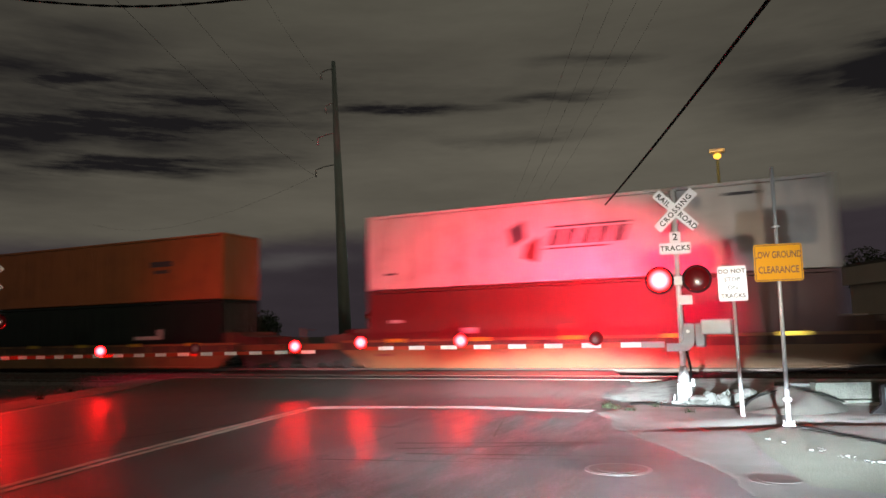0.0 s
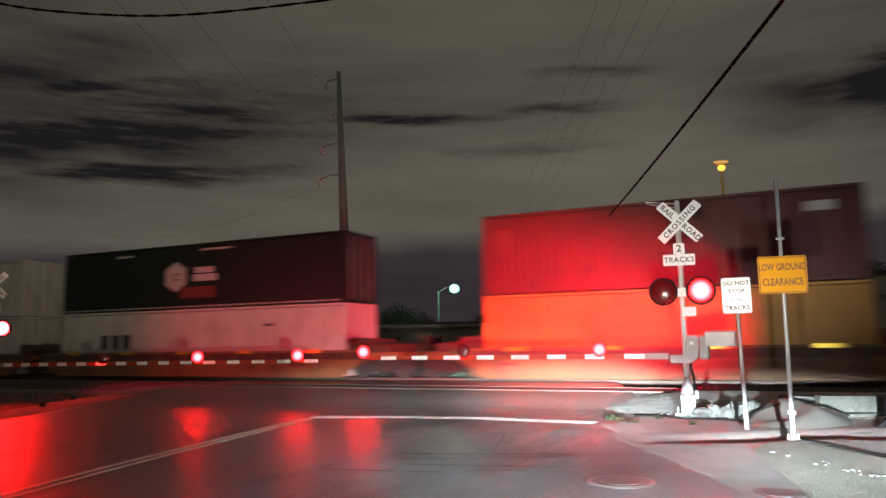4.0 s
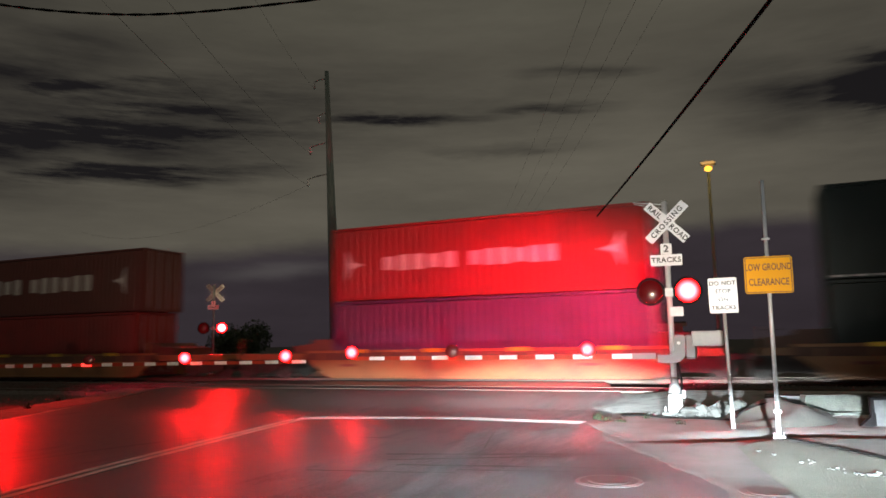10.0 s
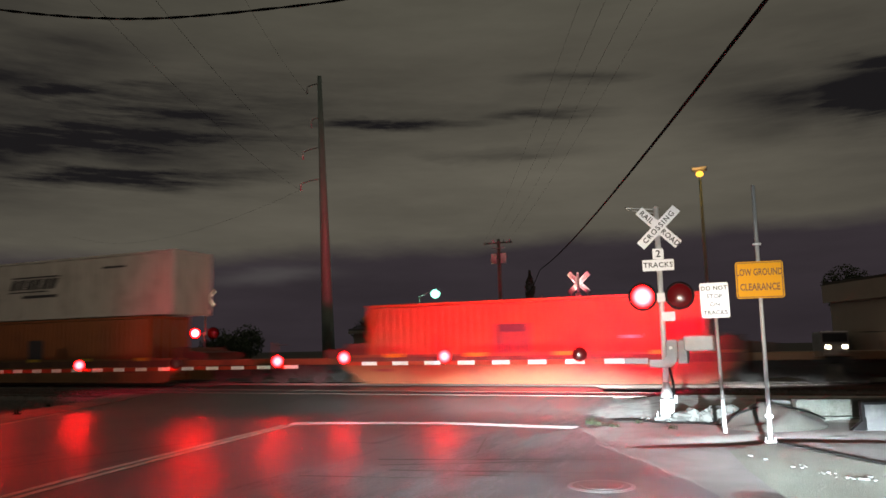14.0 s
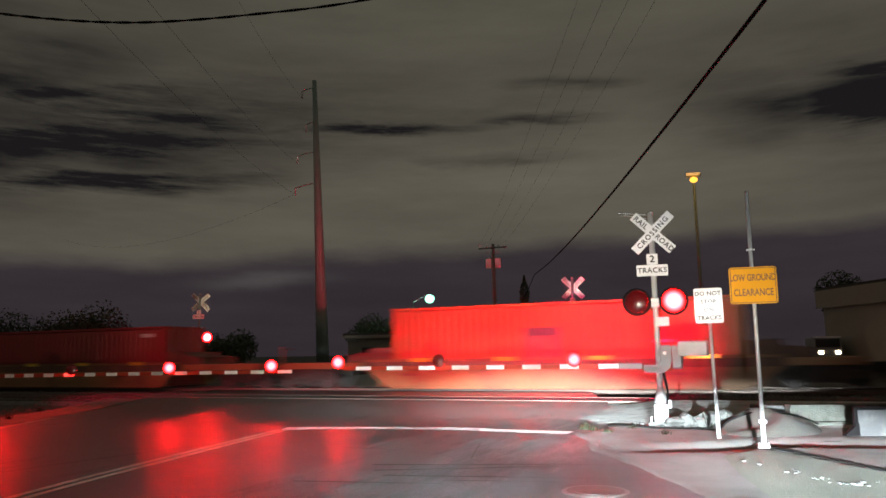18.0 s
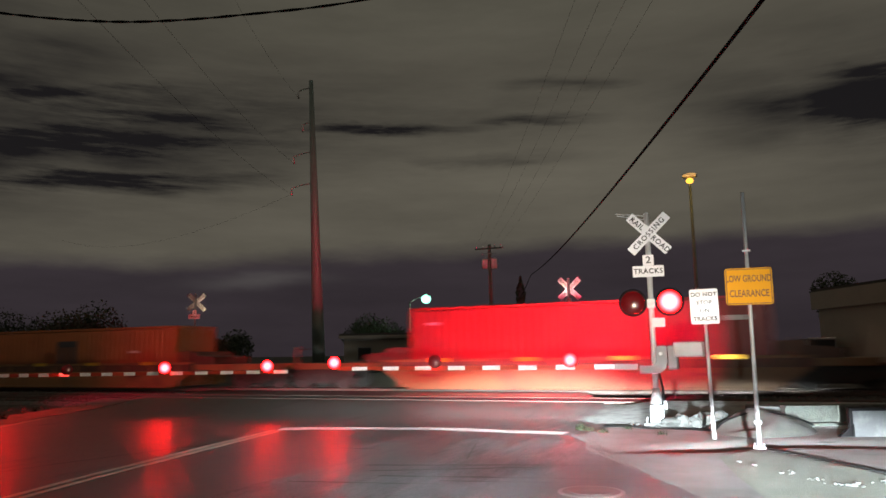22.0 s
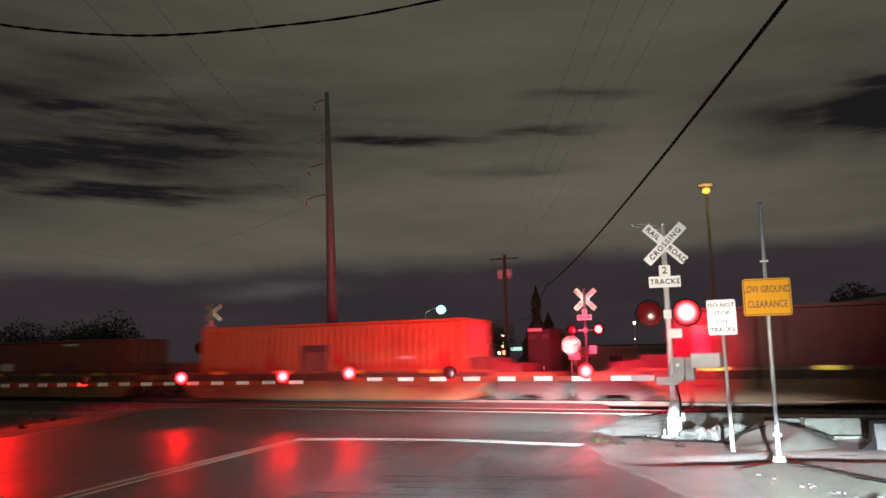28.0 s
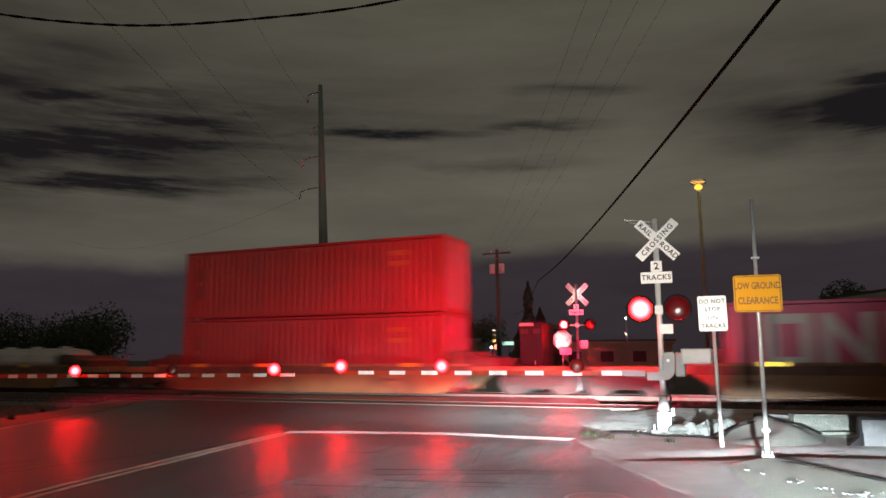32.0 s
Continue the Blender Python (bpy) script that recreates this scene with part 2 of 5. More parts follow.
    b.inputs["Specular IOR Level"].default_value = 0.28
    return m


ASPHALT = wet_asphalt()
DIRT = material("gravelly_dirt", (0.060, 0.052, 0.045), 0.95, 0, 25, 0.4, 0.4, 0.6, (0.05, 0.045, 0.04), 0.7)
CONCRETE = material("weathered_concrete", (0.21, 0.205, 0.20), 0.85, 0, 110, 0.35, 1.1, 0.35, (0.12, 0.115, 0.11), 0.8, 0.08)
CONCRETE.node_tree.nodes["Principled BSDF"].inputs["Coat Roughness"].default_value = 0.45


def graded_edge(m):
    """Colour that goes from asphalt grey at the road's edge to the pavement's own grey."""
    N, L = m.node_tree.nodes, m.node_tree.links
    b = N["Principled BSDF"]
    co = N.new("ShaderNodeTexCoord").outputs["Object"]
    mp = N.new("ShaderNodeMapping")
    mp.inputs["Rotation"].default_value = (0, 0, radians(-26.5))
    L.new(co, mp.inputs["Vector"])
    xyz = N.new("ShaderNodeSeparateXYZ")
    L.new(mp.outputs[0], xyz.inputs[0])
    n = N.new("ShaderNodeTexNoise")
    n.inputs["Scale"].default_value, n.inputs["Detail"].default_value, n.inputs["Roughness"].default_value = 1.4, 7, 0.7
    L.new(co, n.inputs["Vector"])
    add = N.new("ShaderNodeMath")
    add.operation = "MULTIPLY_ADD"
    add.inputs[1].default_value = 2.4
    L.new(n.outputs["Fac"], add.inputs[0])
    L.new(xyz.outputs["X"], add.inputs[2])
    mr = N.new("ShaderNodeMapRange")
    mr.interpolation_type = "SMOOTHSTEP"
    mr.inputs[1].default_value, mr.inputs[2].default_value, mr.inputs[3].default_value, mr.inputs[4].default_value = 3.9, 6.0, 0.78, 0.0
    L.new(add.outputs[0], mr.inputs[0])
    mx = N.new("ShaderNodeMix")
    mx.data_type = "RGBA"
    mx.inputs[7].default_value = (0.105, 0.102, 0.100, 1)
    L.new(mr.outputs[0], mx.inputs[0])
    L.new(b.inputs["Base Color"].links[0].from_socket, mx.inputs[6])
    L.new(mx.outputs[2], b.inputs["Base Color"])


graded_edge(CONCRETE)
PALE_CONCRETE = material("pale_concrete", (0.12, 0.122, 0.116), 0.85, 0, 36, 0.5, 7.0, 0.8, (0.055, 0.053, 0.048), 0.75)
PATCH = material("patched_asphalt", (0.11, 0.11, 0.11), 0.8, 0, 70, 0.25, 1.0, 0.3)
BALLAST = material("ballast_stone", (0.13, 0.12, 0.11), 0.95, 0, 30, 0.4, 0.8, 0.7, None, 0.5, 0, 0.3)
RAIL_STEEL = material("rail_steel", (0.16, 0.12, 0.10), 0.5, 0.5, 80, 0.1, 3, 0.05)
TIE_WOOD = material("creosoted_wood", (0.05, 0.04, 0.032), 0.9, 0, 60, 0.3, 3, 0.4)
WHITE_LINE = material("white_road_paint", (0.82, 0.83, 0.82), 0.6, 0, 80, 0.08, 3.0, 0.15, (0.30, 0.30, 0.30), 0.45)
YELLOW_LINE = material("worn_yellow_road_paint", (0.55, 0.50, 0.42), 0.6, 0, 80, 0.15, 2.5, 0.15, (0.22, 0.20, 0.16), 0.6)
# teal copy of the silver mast paint, holds back red light on far masts
FAR_STEEL = material("red_dimmed_mast_steel", (0.15, 0.24, 0.25), 0.5, 0.2, 60, 0.1, 2.5, 0.05)
GALV = material("galvanised_steel", (0.43, 0.43, 0.43), 0.55, 0.3, 50, 0.1, 3, 0.04)
SILVER_PAINT = material("silver_paint", (0.60, 0.61, 0.62), 0.5, 0.2, 60, 0.08, 2.5, 0.05)
BLACK_PAINT = material("black_paint", (0.012, 0.011, 0.012), 0.85, 0, 60, 0.2, 3, 0.05)
BLACK_PAINT.node_tree.nodes["Principled BSDF"].inputs["Specular IOR Level"].default_value = 0.15
SIGN_WHITE = material("white_sign_sheeting", (0.82, 0.82, 0.84), 0.5, 0, 120, 0.04, 3, 0.02, (0.60, 0.58, 0.58), 0.25)
# dark teal copy of the white sheeting, cancels the red beam on far boards
RED_DIMMED_WHITE = material("red_dimmed_sheeting", (0.07, 0.13, 0.135), 0.6, 0, 120, 0.1, 4, 0.02, (0.05, 0.09, 0.09), 0.5, 0.20)
RETRO_WHITE = material("bright_reflective_sheeting", (0.70, 0.70, 0.72), 0.5, 0, 120, 0.04, 3, 0.0, (0.55, 0.53, 0.53), 0.25, 0.05)
for sheeting in (RED_DIMMED_WHITE, RETRO_WHITE):
    sheeting.node_tree.nodes["Principled BSDF"].inputs["Coat Roughness"].default_value = 0.12
SIGN_YELLOW = material("amber_sign_sheeting", (0.66, 0.285, 0.002), 0.5, 0, 120, 0.05, 3, 0.02, (0.60, 0.28, 0.01), 0.4)
SIGN_YELLOW.node_tree.nodes["Principled BSDF"].inputs["Specular IOR Level"].default_value = 0.1
SIGN_RED = material("red_sign_sheeting", (0.65, 0.03, 0.03), 0.5, 0, 120, 0.05, 3, 0.02)
SIGN_BLACK = material("black_sign_ink", (0.02, 0.02, 0.02), 0.6, 0, 120, 0.05, 3, 0)
ARM_WHITE = material("white_arm_sheeting", (0.85, 0.86, 0.86), 0.45, 0, 100, 0.04, 4, 0.02)
ARM_ORANGE = material("orange_red_arm_sheeting", (0.34, 0.034, 0.012), 0.45, 0, 100, 0.06, 4, 0.02)
BOX_GREY = material("grey_painted_box", (0.27, 0.27, 0.28), 0.5, 0.1, 60, 0.08, 3, 0.05)
WOOD_POLE = material("weathered_pole_wood", (0.10, 0.13, 0.115), 0.9, 0, 40, 0.3, 2, 0.4)
RUST_POLE = material("pale_galvanised_pole", (0.29, 0.36, 0.34), 0.6, 0.3, 40, 0.15, 1.0, 0.1)
RUBBER = material("black_cable_rubber", (0.008, 0.008, 0.008), 0.95, 0, 60, 0.1, 3, 0.02)
RUBBER.node_tree.nodes["Principled BSDF"].inputs["Specular IOR Level"].default_value = 0.05


def lamp_glass(name, colour, rim, core, spread):
    """A lit lens: hot in the middle, red towards the rim, graded to imitate bloom."""
    m = glowing(name, colour, rim)
    N, L = m.node_tree.nodes, m.node_tree.links
    co = N.new("ShaderNodeTexCoord").outputs["Object"]
    ln = N.new("ShaderNodeVectorMath")
    ln.operation = "LENGTH"
    L.new(co, ln.inputs[0])
    mr = N.new("ShaderNodeMapRange")
    mr.interpolation_type = "SMOOTHSTEP"
    mr.inputs[1].default_value, mr.inputs[2].default_value = 0.0, spread
    mr.inputs[3].default_value, mr.inputs[4].default_value = core, rim
    L.new(ln.outputs["Value"], mr.inputs[0])
    L.new(mr.outputs[0], N["Principled BSDF"].inputs["Emission Strength"])
    return m


LAMP_ON = lamp_glass("lit_red_lens", (1.0, 0.0026, 0.0032), 12.0, 1100.0, 0.235)
ARM_LAMP_ON = lamp_glass("lit_arm_lamp", (1.0, 0.0045, 0.0060), 10.0, 360.0, 0.15)
# same lens with a brighter core, to strengthen its red pools on the road
LAMP_FAR = lamp_glass("lit_red_lens_seen_head_on", (1.0, 0.0026, 0.0032), 12.0, 3300.0, 0.25)
LAMP_OFF = material("dark_red_lens", (0.12, 0.006, 0.008), 0.2, 0, 60, 0.1, 4, 0.05)
SODIUM = glowing("sodium_glow", (1.0, 0.50, 0.06), 1.9)
SIGN_BROWN = material("faded_brown_sign_ink", (0.14, 0.048, 0.010), 0.6, 0, 120, 0.08, 3, 0)
MERCURY = glowing("mercury_glow", (0.30, 1.0, 0.70), 3.2)
TINY_WHITE = glowing("far_warm_light", (1.0, 0.80, 0.55), 12.0)
TINY_RED = glowing("far_red_light", (1.0, 0.08, 0.04), 14.0)
TINY_AMBER = glowing("far_amber_light", (1.0, 0.45, 0.10), 12.0)
LIT_SIGN = glowing("lit_street_sign", (0.55, 0.95, 0.75), 1.2)
LEAF = material("dark_foliage", (0.05, 0.065, 0.035), 0.9, 0, 12, 0.4, 1.0, 0.3)
STUCCO = material("pale_stucco", (0.34, 0.31, 0.27), 0.9, 0, 30, 0.1, 0.4, 0.2)
DARK_BROWN = material("dark_brown_sheet_metal", (0.016, 0.011, 0.010), 0.8, 0, 30, 0.2, 1.0, 0.1)
ROOFING = material("dark_roofing", (0.06, 0.055, 0.05), 0.9, 0, 20, 0.2, 0.6, 0.2)
DARK_GLASS = material("dark_window_glass", (0.02, 0.022, 0.025), 0.4, 0, 30, 0.1, 1, 0)
CAR_SILL = material("dusty_yellow_car_paint", (0.23, 0.115, 0.045), 0.6, 0, 30, 0.2, 0.9, 0.1, (0.09, 0.05, 0.035), 0.85, 0, 0.25)
CHORD = material("dark_rust_brown_chord", (0.095, 0.048, 0.034), 0.75, 0, 30, 0.25, 1.1, 0.15, (0.04, 0.03, 0.025), 0.7, 0, 0.25)
TRUCK_STEEL = material("grimy_truck_steel", (0.055, 0.045, 0.04), 0.8, 0.3, 40, 0.25, 2, 0.2)
WHEEL_STEEL = material("wheel_steel", (0.07, 0.06, 0.055), 0.6, 0.4, 50, 0.15, 3, 0.1)
REFLECTOR = material("yellow_reflective_tape", (0.95, 0.62, 0.08), 0.32, 0.7, 60, 0.05, 3, 0.02)
DECAL_WHITE = material("white_decal", (0.52, 0.51, 0.50), 0.55, 0, 60, 0.05, 2, 0.02)
DECAL_DARK = material("dark_decal", (0.05, 0.05, 0.06), 0.55, 0, 60, 0.05, 2, 0.02)
# black for tar cracks and for shadow streaks painted on the road
SEAM_SHADOW = material("seam_and_shadow", (0.012, 0.012, 0.012), 0.5, 0, 60, 0.2, 3, 0.1)
HUMP = material("old_grey_asphalt", (0.085, 0.083, 0.074), 0.9, 0, 45, 0.4, 2.2, 0.7)
DRY_SOIL = material("pale_trampled_soil", (0.18, 0.19, 0.16), 0.95, 0, 35, 0.35, 1.5, 0.6)
# lighter than the lid: the rim's bright highlight put into its colour
RIM_HIGHLIGHT = material("highlit_iron_rim", (0.15, 0.145, 0.14), 0.5, 0.2, 60, 0.2, 4, 0.1)
CAST_IRON = material("cast_iron", (0.075, 0.07, 0.068), 0.55, 0.1, 60, 0.2, 4, 0.2)
BOARD = material("dirty_white_board", (0.10, 0.10, 0.104), 0.8, 0, 40, 0.1, 2.0, 0.1, (0.28, 0.27, 0.26), 0.5)
SHOULDER = material("dusty_shoulder_gravel", (0.17, 0.15, 0.135), 0.95, 0, 40, 0.5, 2.0, 0.6, (0.07, 0.06, 0.055), 0.85)
VERGE = material("pale_gravel_verge", (0.42, 0.415, 0.40), 0.95, 0, 45, 0.5, 3.0, 0.6, (0.12, 0.115, 0.105), 0.8)
OLD_WALL = material("mossy_old_concrete", (0.12, 0.125, 0.11), 0.9, 0, 30, 0.45, 5.0, 0.8, (0.045, 0.05, 0.04), 0.9)
PAPER = material("litter_paper", (0.10, 0.103, 0.10), 0.9, 0, 60, 0.1, 4, 0.1)
WEED = material("dry_weeds", (0.018, 0.020, 0.011), 0.9, 0, 40, 0.3, 3, 0.1)
WEED.node_tree.nodes["Principled BSDF"].inputs["Specular IOR Level"].default_value = 0.05


# ---- mesh helpers ----
def mesh_of(bm, mat):
    me = bpy.data.meshes.new("mesh")
    bm.to_mesh(me)
    bm.free()
    for m in (mat if isinstance(mat, (list, tuple)) else [mat]):
        me.materials.append(m)
    return me


def part(name, bm, mat, parent, label="", at=None):
    """One mesh object under a thing or part (parent may be None for a top-level mesh)."""
    me = bm if isinstance(bm, bpy.types.Mesh) else mesh_of(bm, mat)
    ob = new(name, me)
    if parent is not None:
        ob.parent = parent
    if at is not None:
        ob.matrix_basis = at
    if label:
        ob["label"] = label
    return ob


def empty(name, at, label, category, group="", kind=""):
    e = new(name)
    e.empty_display_size = 0.2
    e.matrix_basis = at
    return tagged(e, label, category, group, kind)


def box(cx, cy, cz, sx, sy, sz, bevel=0.0, bm=None):
    bm = bm or bmesh.new()
    r = bmesh.ops.create_cube(bm, size=1.0, matrix=Matrix.Translation((cx, cy, cz)) @ Matrix.Diagonal((sx, sy, sz, 1)))
    if bevel:
        edges = list({e for v in r["verts"] for e in v.link_edges})
        bmesh.ops.bevel(bm, geom=edges, offset=bevel, segments=2, affect="EDGES", profile=0.6)
    return bm


def rod(a, b, r1, r2=None, seg=12, bm=None):
    bm = bm or bmesh.new()
    a, b = Vector(a), Vector(b)
    turn = (b - a).to_track_quat("Z", "Y").to_matrix().to_4x4()
    bmesh.ops.create_cone(bm, cap_ends=True, segments=seg, radius1=r1, radius2=r1 if r2 is None else r2, depth=(b - a).length,
                          matrix=Matrix.Translation((a + b) / 2) @ turn)
    return bm


def smooth(bm):
    for f in bm.faces:
        f.smooth = len(f.verts) == 4
    return bm


def wire(points, r, bm=None, seg=6):
    """A round cable through points."""
    bm = bm or bmesh.new()
    pts = [Vector(p) for p in points]
    rings = []
    for i, p in enumerate(pts):
        d = (pts[min(i + 1, len(pts) - 1)] - pts[max(i - 1, 0)]).normalized()
        u = d.orthogonal().normalized() if abs(d.z) > 0.9 else d.cross(Vector((0, 0, 1))).normalized()
        v = d.cross(u)
        rings.append([bm.verts.new(p + r * (math.cos(a) * u + math.sin(a) * v)) for a in [2 * math.pi * k / seg for k in range(seg)]])
    for r0, r1 in zip(rings, rings[1:]):
        for k in range(seg):
            bm.faces.new((r0[k], r0[(k + 1) % seg], r1[(k + 1) % seg], r1[k]))
    bm.faces.new(rings[0][::-1])
    bm.faces.new(rings[-1])
    return bm


def glide(pts, n):
    """A smooth curve through points."""
    pts = [Vector(p) for p in pts]
    res = []
    for i in range(len(pts) - 1):
        p0, p1, p2, p3 = pts[max(0, i - 1)], pts[i], pts[i + 1], pts[min(len(pts) - 1, i + 2)]
        for k in range(n):
            t = k / n
            res.append(0.5 * ((2 * p1) + (p2 - p0) * t + (2 * p0 - 5 * p1 + 4 * p2 - p3) * t * t + (3 * p1 - p0 - 3 * p2 + p3) * t ** 3))
    return res + [pts[-1]]


def hanging(a, b, sag, n=24):
    a, b = Vector(a), Vector(b)
    return [a.lerp(b, i / n) - Vector((0, 0, sag * 4 * (i / n) * (1 - i / n))) for i in range(n + 1)]


def plate(outline, thick, bm=None, y=0.0):
    """An upright plate in the xz plane, front at y, facing -y."""
    bm = bm or bmesh.new()
    f = [bm.verts.new((x, y, z)) for x, z in outline]
    k = [bm.verts.new((x, y + thick, z)) for x, z in outline]
    n = len(f)
    bm.faces.new(f)
    bm.faces.new(k[::-1])
    for i in range(n):
        bm.faces.new((f[i], k[i], k[(i + 1) % n], f[(i + 1) % n]))
    bmesh.ops.recalc_face_normals(bm, faces=bm.faces)
    return bm


def rounded(w, h, r, cx=0.0, cz=0.0, n=4):
    pts = []
    for sx, sz, a0 in ((1, 1, 0), (-1, 1, 90), (-1, -1, 180), (1, -1, 270)):
        for i in range(n + 1):
            a = radians(a0 + 90 * i / n)
            pts.append((cx + sx * (w / 2 - r) + r * math.cos(a), cz + sz * (h / 2 - r) + r * math.sin(a)))
    return pts


def lettering(text, size, mat, spacing=1.0, depth=0.002, bold=0.02):
    """Text as a mesh in the xz plane, facing -y, centred."""
    cu = bpy.data.curves.new("text", "FONT")
    cu.body, cu.size, cu.align_x, cu.align_y, cu.extrude, cu.space_character = text, size, "CENTER", "CENTER", depth, spacing
    cu.resolution_u, cu.offset = 3, size * bold
    ob = bpy.data.objects.new("text", cu)
    scene.collection.objects.link(ob)
    bpy.context.view_layer.update()
    me = bpy.data.meshes.new_from_object(ob.evaluated_get(bpy.context.evaluated_depsgraph_get()))
    bpy.data.objects.remove(ob)
    me.transform(pose(0, 0, 0, 90, 0, 0))
    me.materials.clear()
    me.materials.append(mat)
    return me


# ---- ground, road and tracks ----
def step(a, b, v):
    t = min(1.0, max(0.0, (v - a) / (b - a)))
    return t * t * (3 - 2 * t)


def level(x, y):
    """Height of the ground: it climbs a little to the tracks and falls away to the west."""
    return 0.14 * step(15.6, 20.0, y) * (1 - step(28.5, 36.0, y)) - 0.05 * step(-12.0, -24.0, x) * (1 - step(17, 20, y))


TRENCH = [(-2.3, 10.85), (-0.4, 11.75), (0.25, 12.38), (2.2, 12.75), (9.0, 13.4)]


def trench(x, y):
    for (x0, y0), (x1, y1) in zip(TRENCH, TRENCH[1:]):
        if x0 <= x <= x1:
            s = y - (y0 + (y1 - y0) * (x - x0) / (x1 - x0))
            return -0.15 * step(-2.3, -0.2, x) * (1 - 0.5 * step(0.3, 1.6, x)) * step(0.0, 0.10, s) * (1 - step(0.55, 1.25, s))
    return 0.0


def sheet(xs, ys, height, bm=None):
    """A grid: xs(y) gives the row of x for each y."""
    bm = bm or bmesh.new()
    last = None
    for y in ys:
        row = [bm.verts.new((x, y, height(x, y))) for x in xs(y)]
        if last:
            for a, b, c, d in zip(last, last[1:], row[1:], row):
                bm.faces.new((a, b, c, d))
        last = row
    for f in bm.faces:
        f.smooth = True
    return bm


def spaced(a, b, n):
    return [a + (b - a) * i / n for i in range(n + 1)]


def bumps(x, y, amount, scale):
    return amount * noise.noise(Vector((x * scale, y * scale, 3.1)))


gx = [-1500, -600, -250, -120, -70] + spaced(-50, 30, 90) + [50, 90, 200, 600, 1500]
gy = [-600, -150, -50] + spaced(-20, 50, 90) + [60, 80, 110, 160, 240, 400, 700, 1500]
ground = part("ground", sheet(lambda y: gx, gy, lambda x, y: level(x, y) - 0.22 + bumps(x, y, 0.05, 0.35)), DIRT, None)
tagged(ground, "dark gravelly dirt around the railroad crossing", "ground", kind="structure")

KERB = [(-8, 0.9), (7.0, -0.15), (8.2, -0.55), (8.85, -0.85), (9.95, -1.46), (11.3, -2.3), (13.4, -2.95), (15.4, -2.5), (19, -3.4), (30, -6.5), (60, -15), (150, -42)]
WEST = [(-8, -14.6), (9.7, -15.3), (11.3, -16.0), (15.1, -17.9), (20, -19.6), (30, -22.5), (60, -30), (150, -58)]


def along(line, y):
    for (y0, x0), (y1, x1) in zip(line, line[1:]):
        if y <= y1:
            return x0 + (x1 - x0) * (y - y0) / (y1 - y0) + 0.12 * noise.noise(Vector((y * 1.3, line[0][1], 0.5))) + 0.05 * noise.noise(Vector((y * 5.0, line[0][1], 9.5)))
    return line[-1][1]


ry = spaced(-8, 34, 140) + [38, 45, 60, 90, 150]
road = part("road", sheet(lambda y: spaced(along(WEST, y), along(KERB, y), 40), ry, lambda x, y: level(x, y) + bumps(x, y, 0.012, 0.5)), ASPHALT, None)
tagged(road, "damp dark asphalt road that shines red under the signals", "road", kind="structure")
shoulder = part("shoulder", sheet(lambda y: [along(WEST, y) + d + 0.10 * noise.noise(Vector((y * 2.1, d, 3.3))) for d in (-1.5, -1.1, -0.7, -0.3, 0.12)], spaced(6, 19.2, 90),
                                  lambda x, y: level(x, y) + 0.012 + bumps(x, y, 0.02, 1.7)), SHOULDER, None)
tagged(shoulder, "pale dusty gravel shoulder along the road", "shoulder", kind="structure")
ay = spaced(-8, 15.6, 180)


def bank(x, y):
    """The verge rises gently from the broken pavement to the track."""
    front = 15.45 + 0.12 * noise.noise(Vector((x * 1.7, 2.2, 0.0)))
    rise = min(1.0, max(0.0, (y - front) / 3.2))
    return 0.26 * step(-3.6, -1.8, x) * rise * (1 - 0.6 * step(18.8, 19.35, y)) + 0.14 * step(15.6, 20, y) * (1 - step(-3.6, -1.8, x)) + 0.016


verge = part("verge", sheet(lambda y: spaced(-5.6 + 0.35 * noise.noise(Vector((y * 0.6, 4.4, 0))), 12.0, 120), spaced(15.4, 19.35, 70),
                          lambda x, y: bank(x, y) - 0.06 * (1 - step(-5.4, -2.2, x + 1.1 * noise.noise(Vector((x * 0.9, y * 0.9, 6.6))))) + bumps(x, y, 0.006, 1.5)), VERGE, None)
tagged(verge, "pale gravel and broken pavement beside the track", "verge", kind="structure")
apron = part("pavement", sheet(lambda y: [along(KERB, y) - 0.05] + spaced(along(KERB, y) + 0.01, 9.0, 70), ay,
                               lambda x, y: level(x, y) + (0.008 if x > along(KERB, y) - 0.02 else -0.006) + trench(x, y) + bumps(x, y, 0.012, 0.8)), CONCRETE, None)
tagged(apron, "cracked grey concrete pavement beside the road", "pavement", kind="structure")


def strip(a, b, w, z=0.006, n=24, wob=0.0):
    """A painted line on the road from a to b."""
    bm = bmesh.new()
    a, b = Vector((*a, 0)), Vector((*b, 0))
    side = (b - a).normalized().cross(Vector((0, 0, 1))) * w / 2
    last = None
    for i in range(n + 1):
        p = a.lerp(b, i / n)
        row = []
        for k in (1, -1):
            q = p + side * k * (1 + wob * noise.noise(Vector((i * 0.7, k * 5.0, 1))))
            row.append(bm.verts.new((q.x, q.y, level(q.x, q.y) + bumps(q.x, q.y, 0.012, 0.5) + z)))
        if last:
            bm.faces.new((last[0], last[1], row[1], row[0]))
        last = row
    bmesh.ops.recalc_face_normals(bm, faces=bm.faces)
    return bm


stop_line = empty("stop_line", Matrix(), "white painted stop line across the lane", "road marking")
for a, b in (((-9.05, 12.92), (-6.9, 13.55)), ((-6.9, 13.55), (-5.5, 13.72)), ((-5.5, 13.72), (-3.17, 13.50))):
    part("paint_stripe", strip(a, b, 0.46, 0.006, 10, 0.12), WHITE_LINE, stop_line)
centre_line = empty("centre_line", Matrix(), "worn double yellow centre line", "road marking")
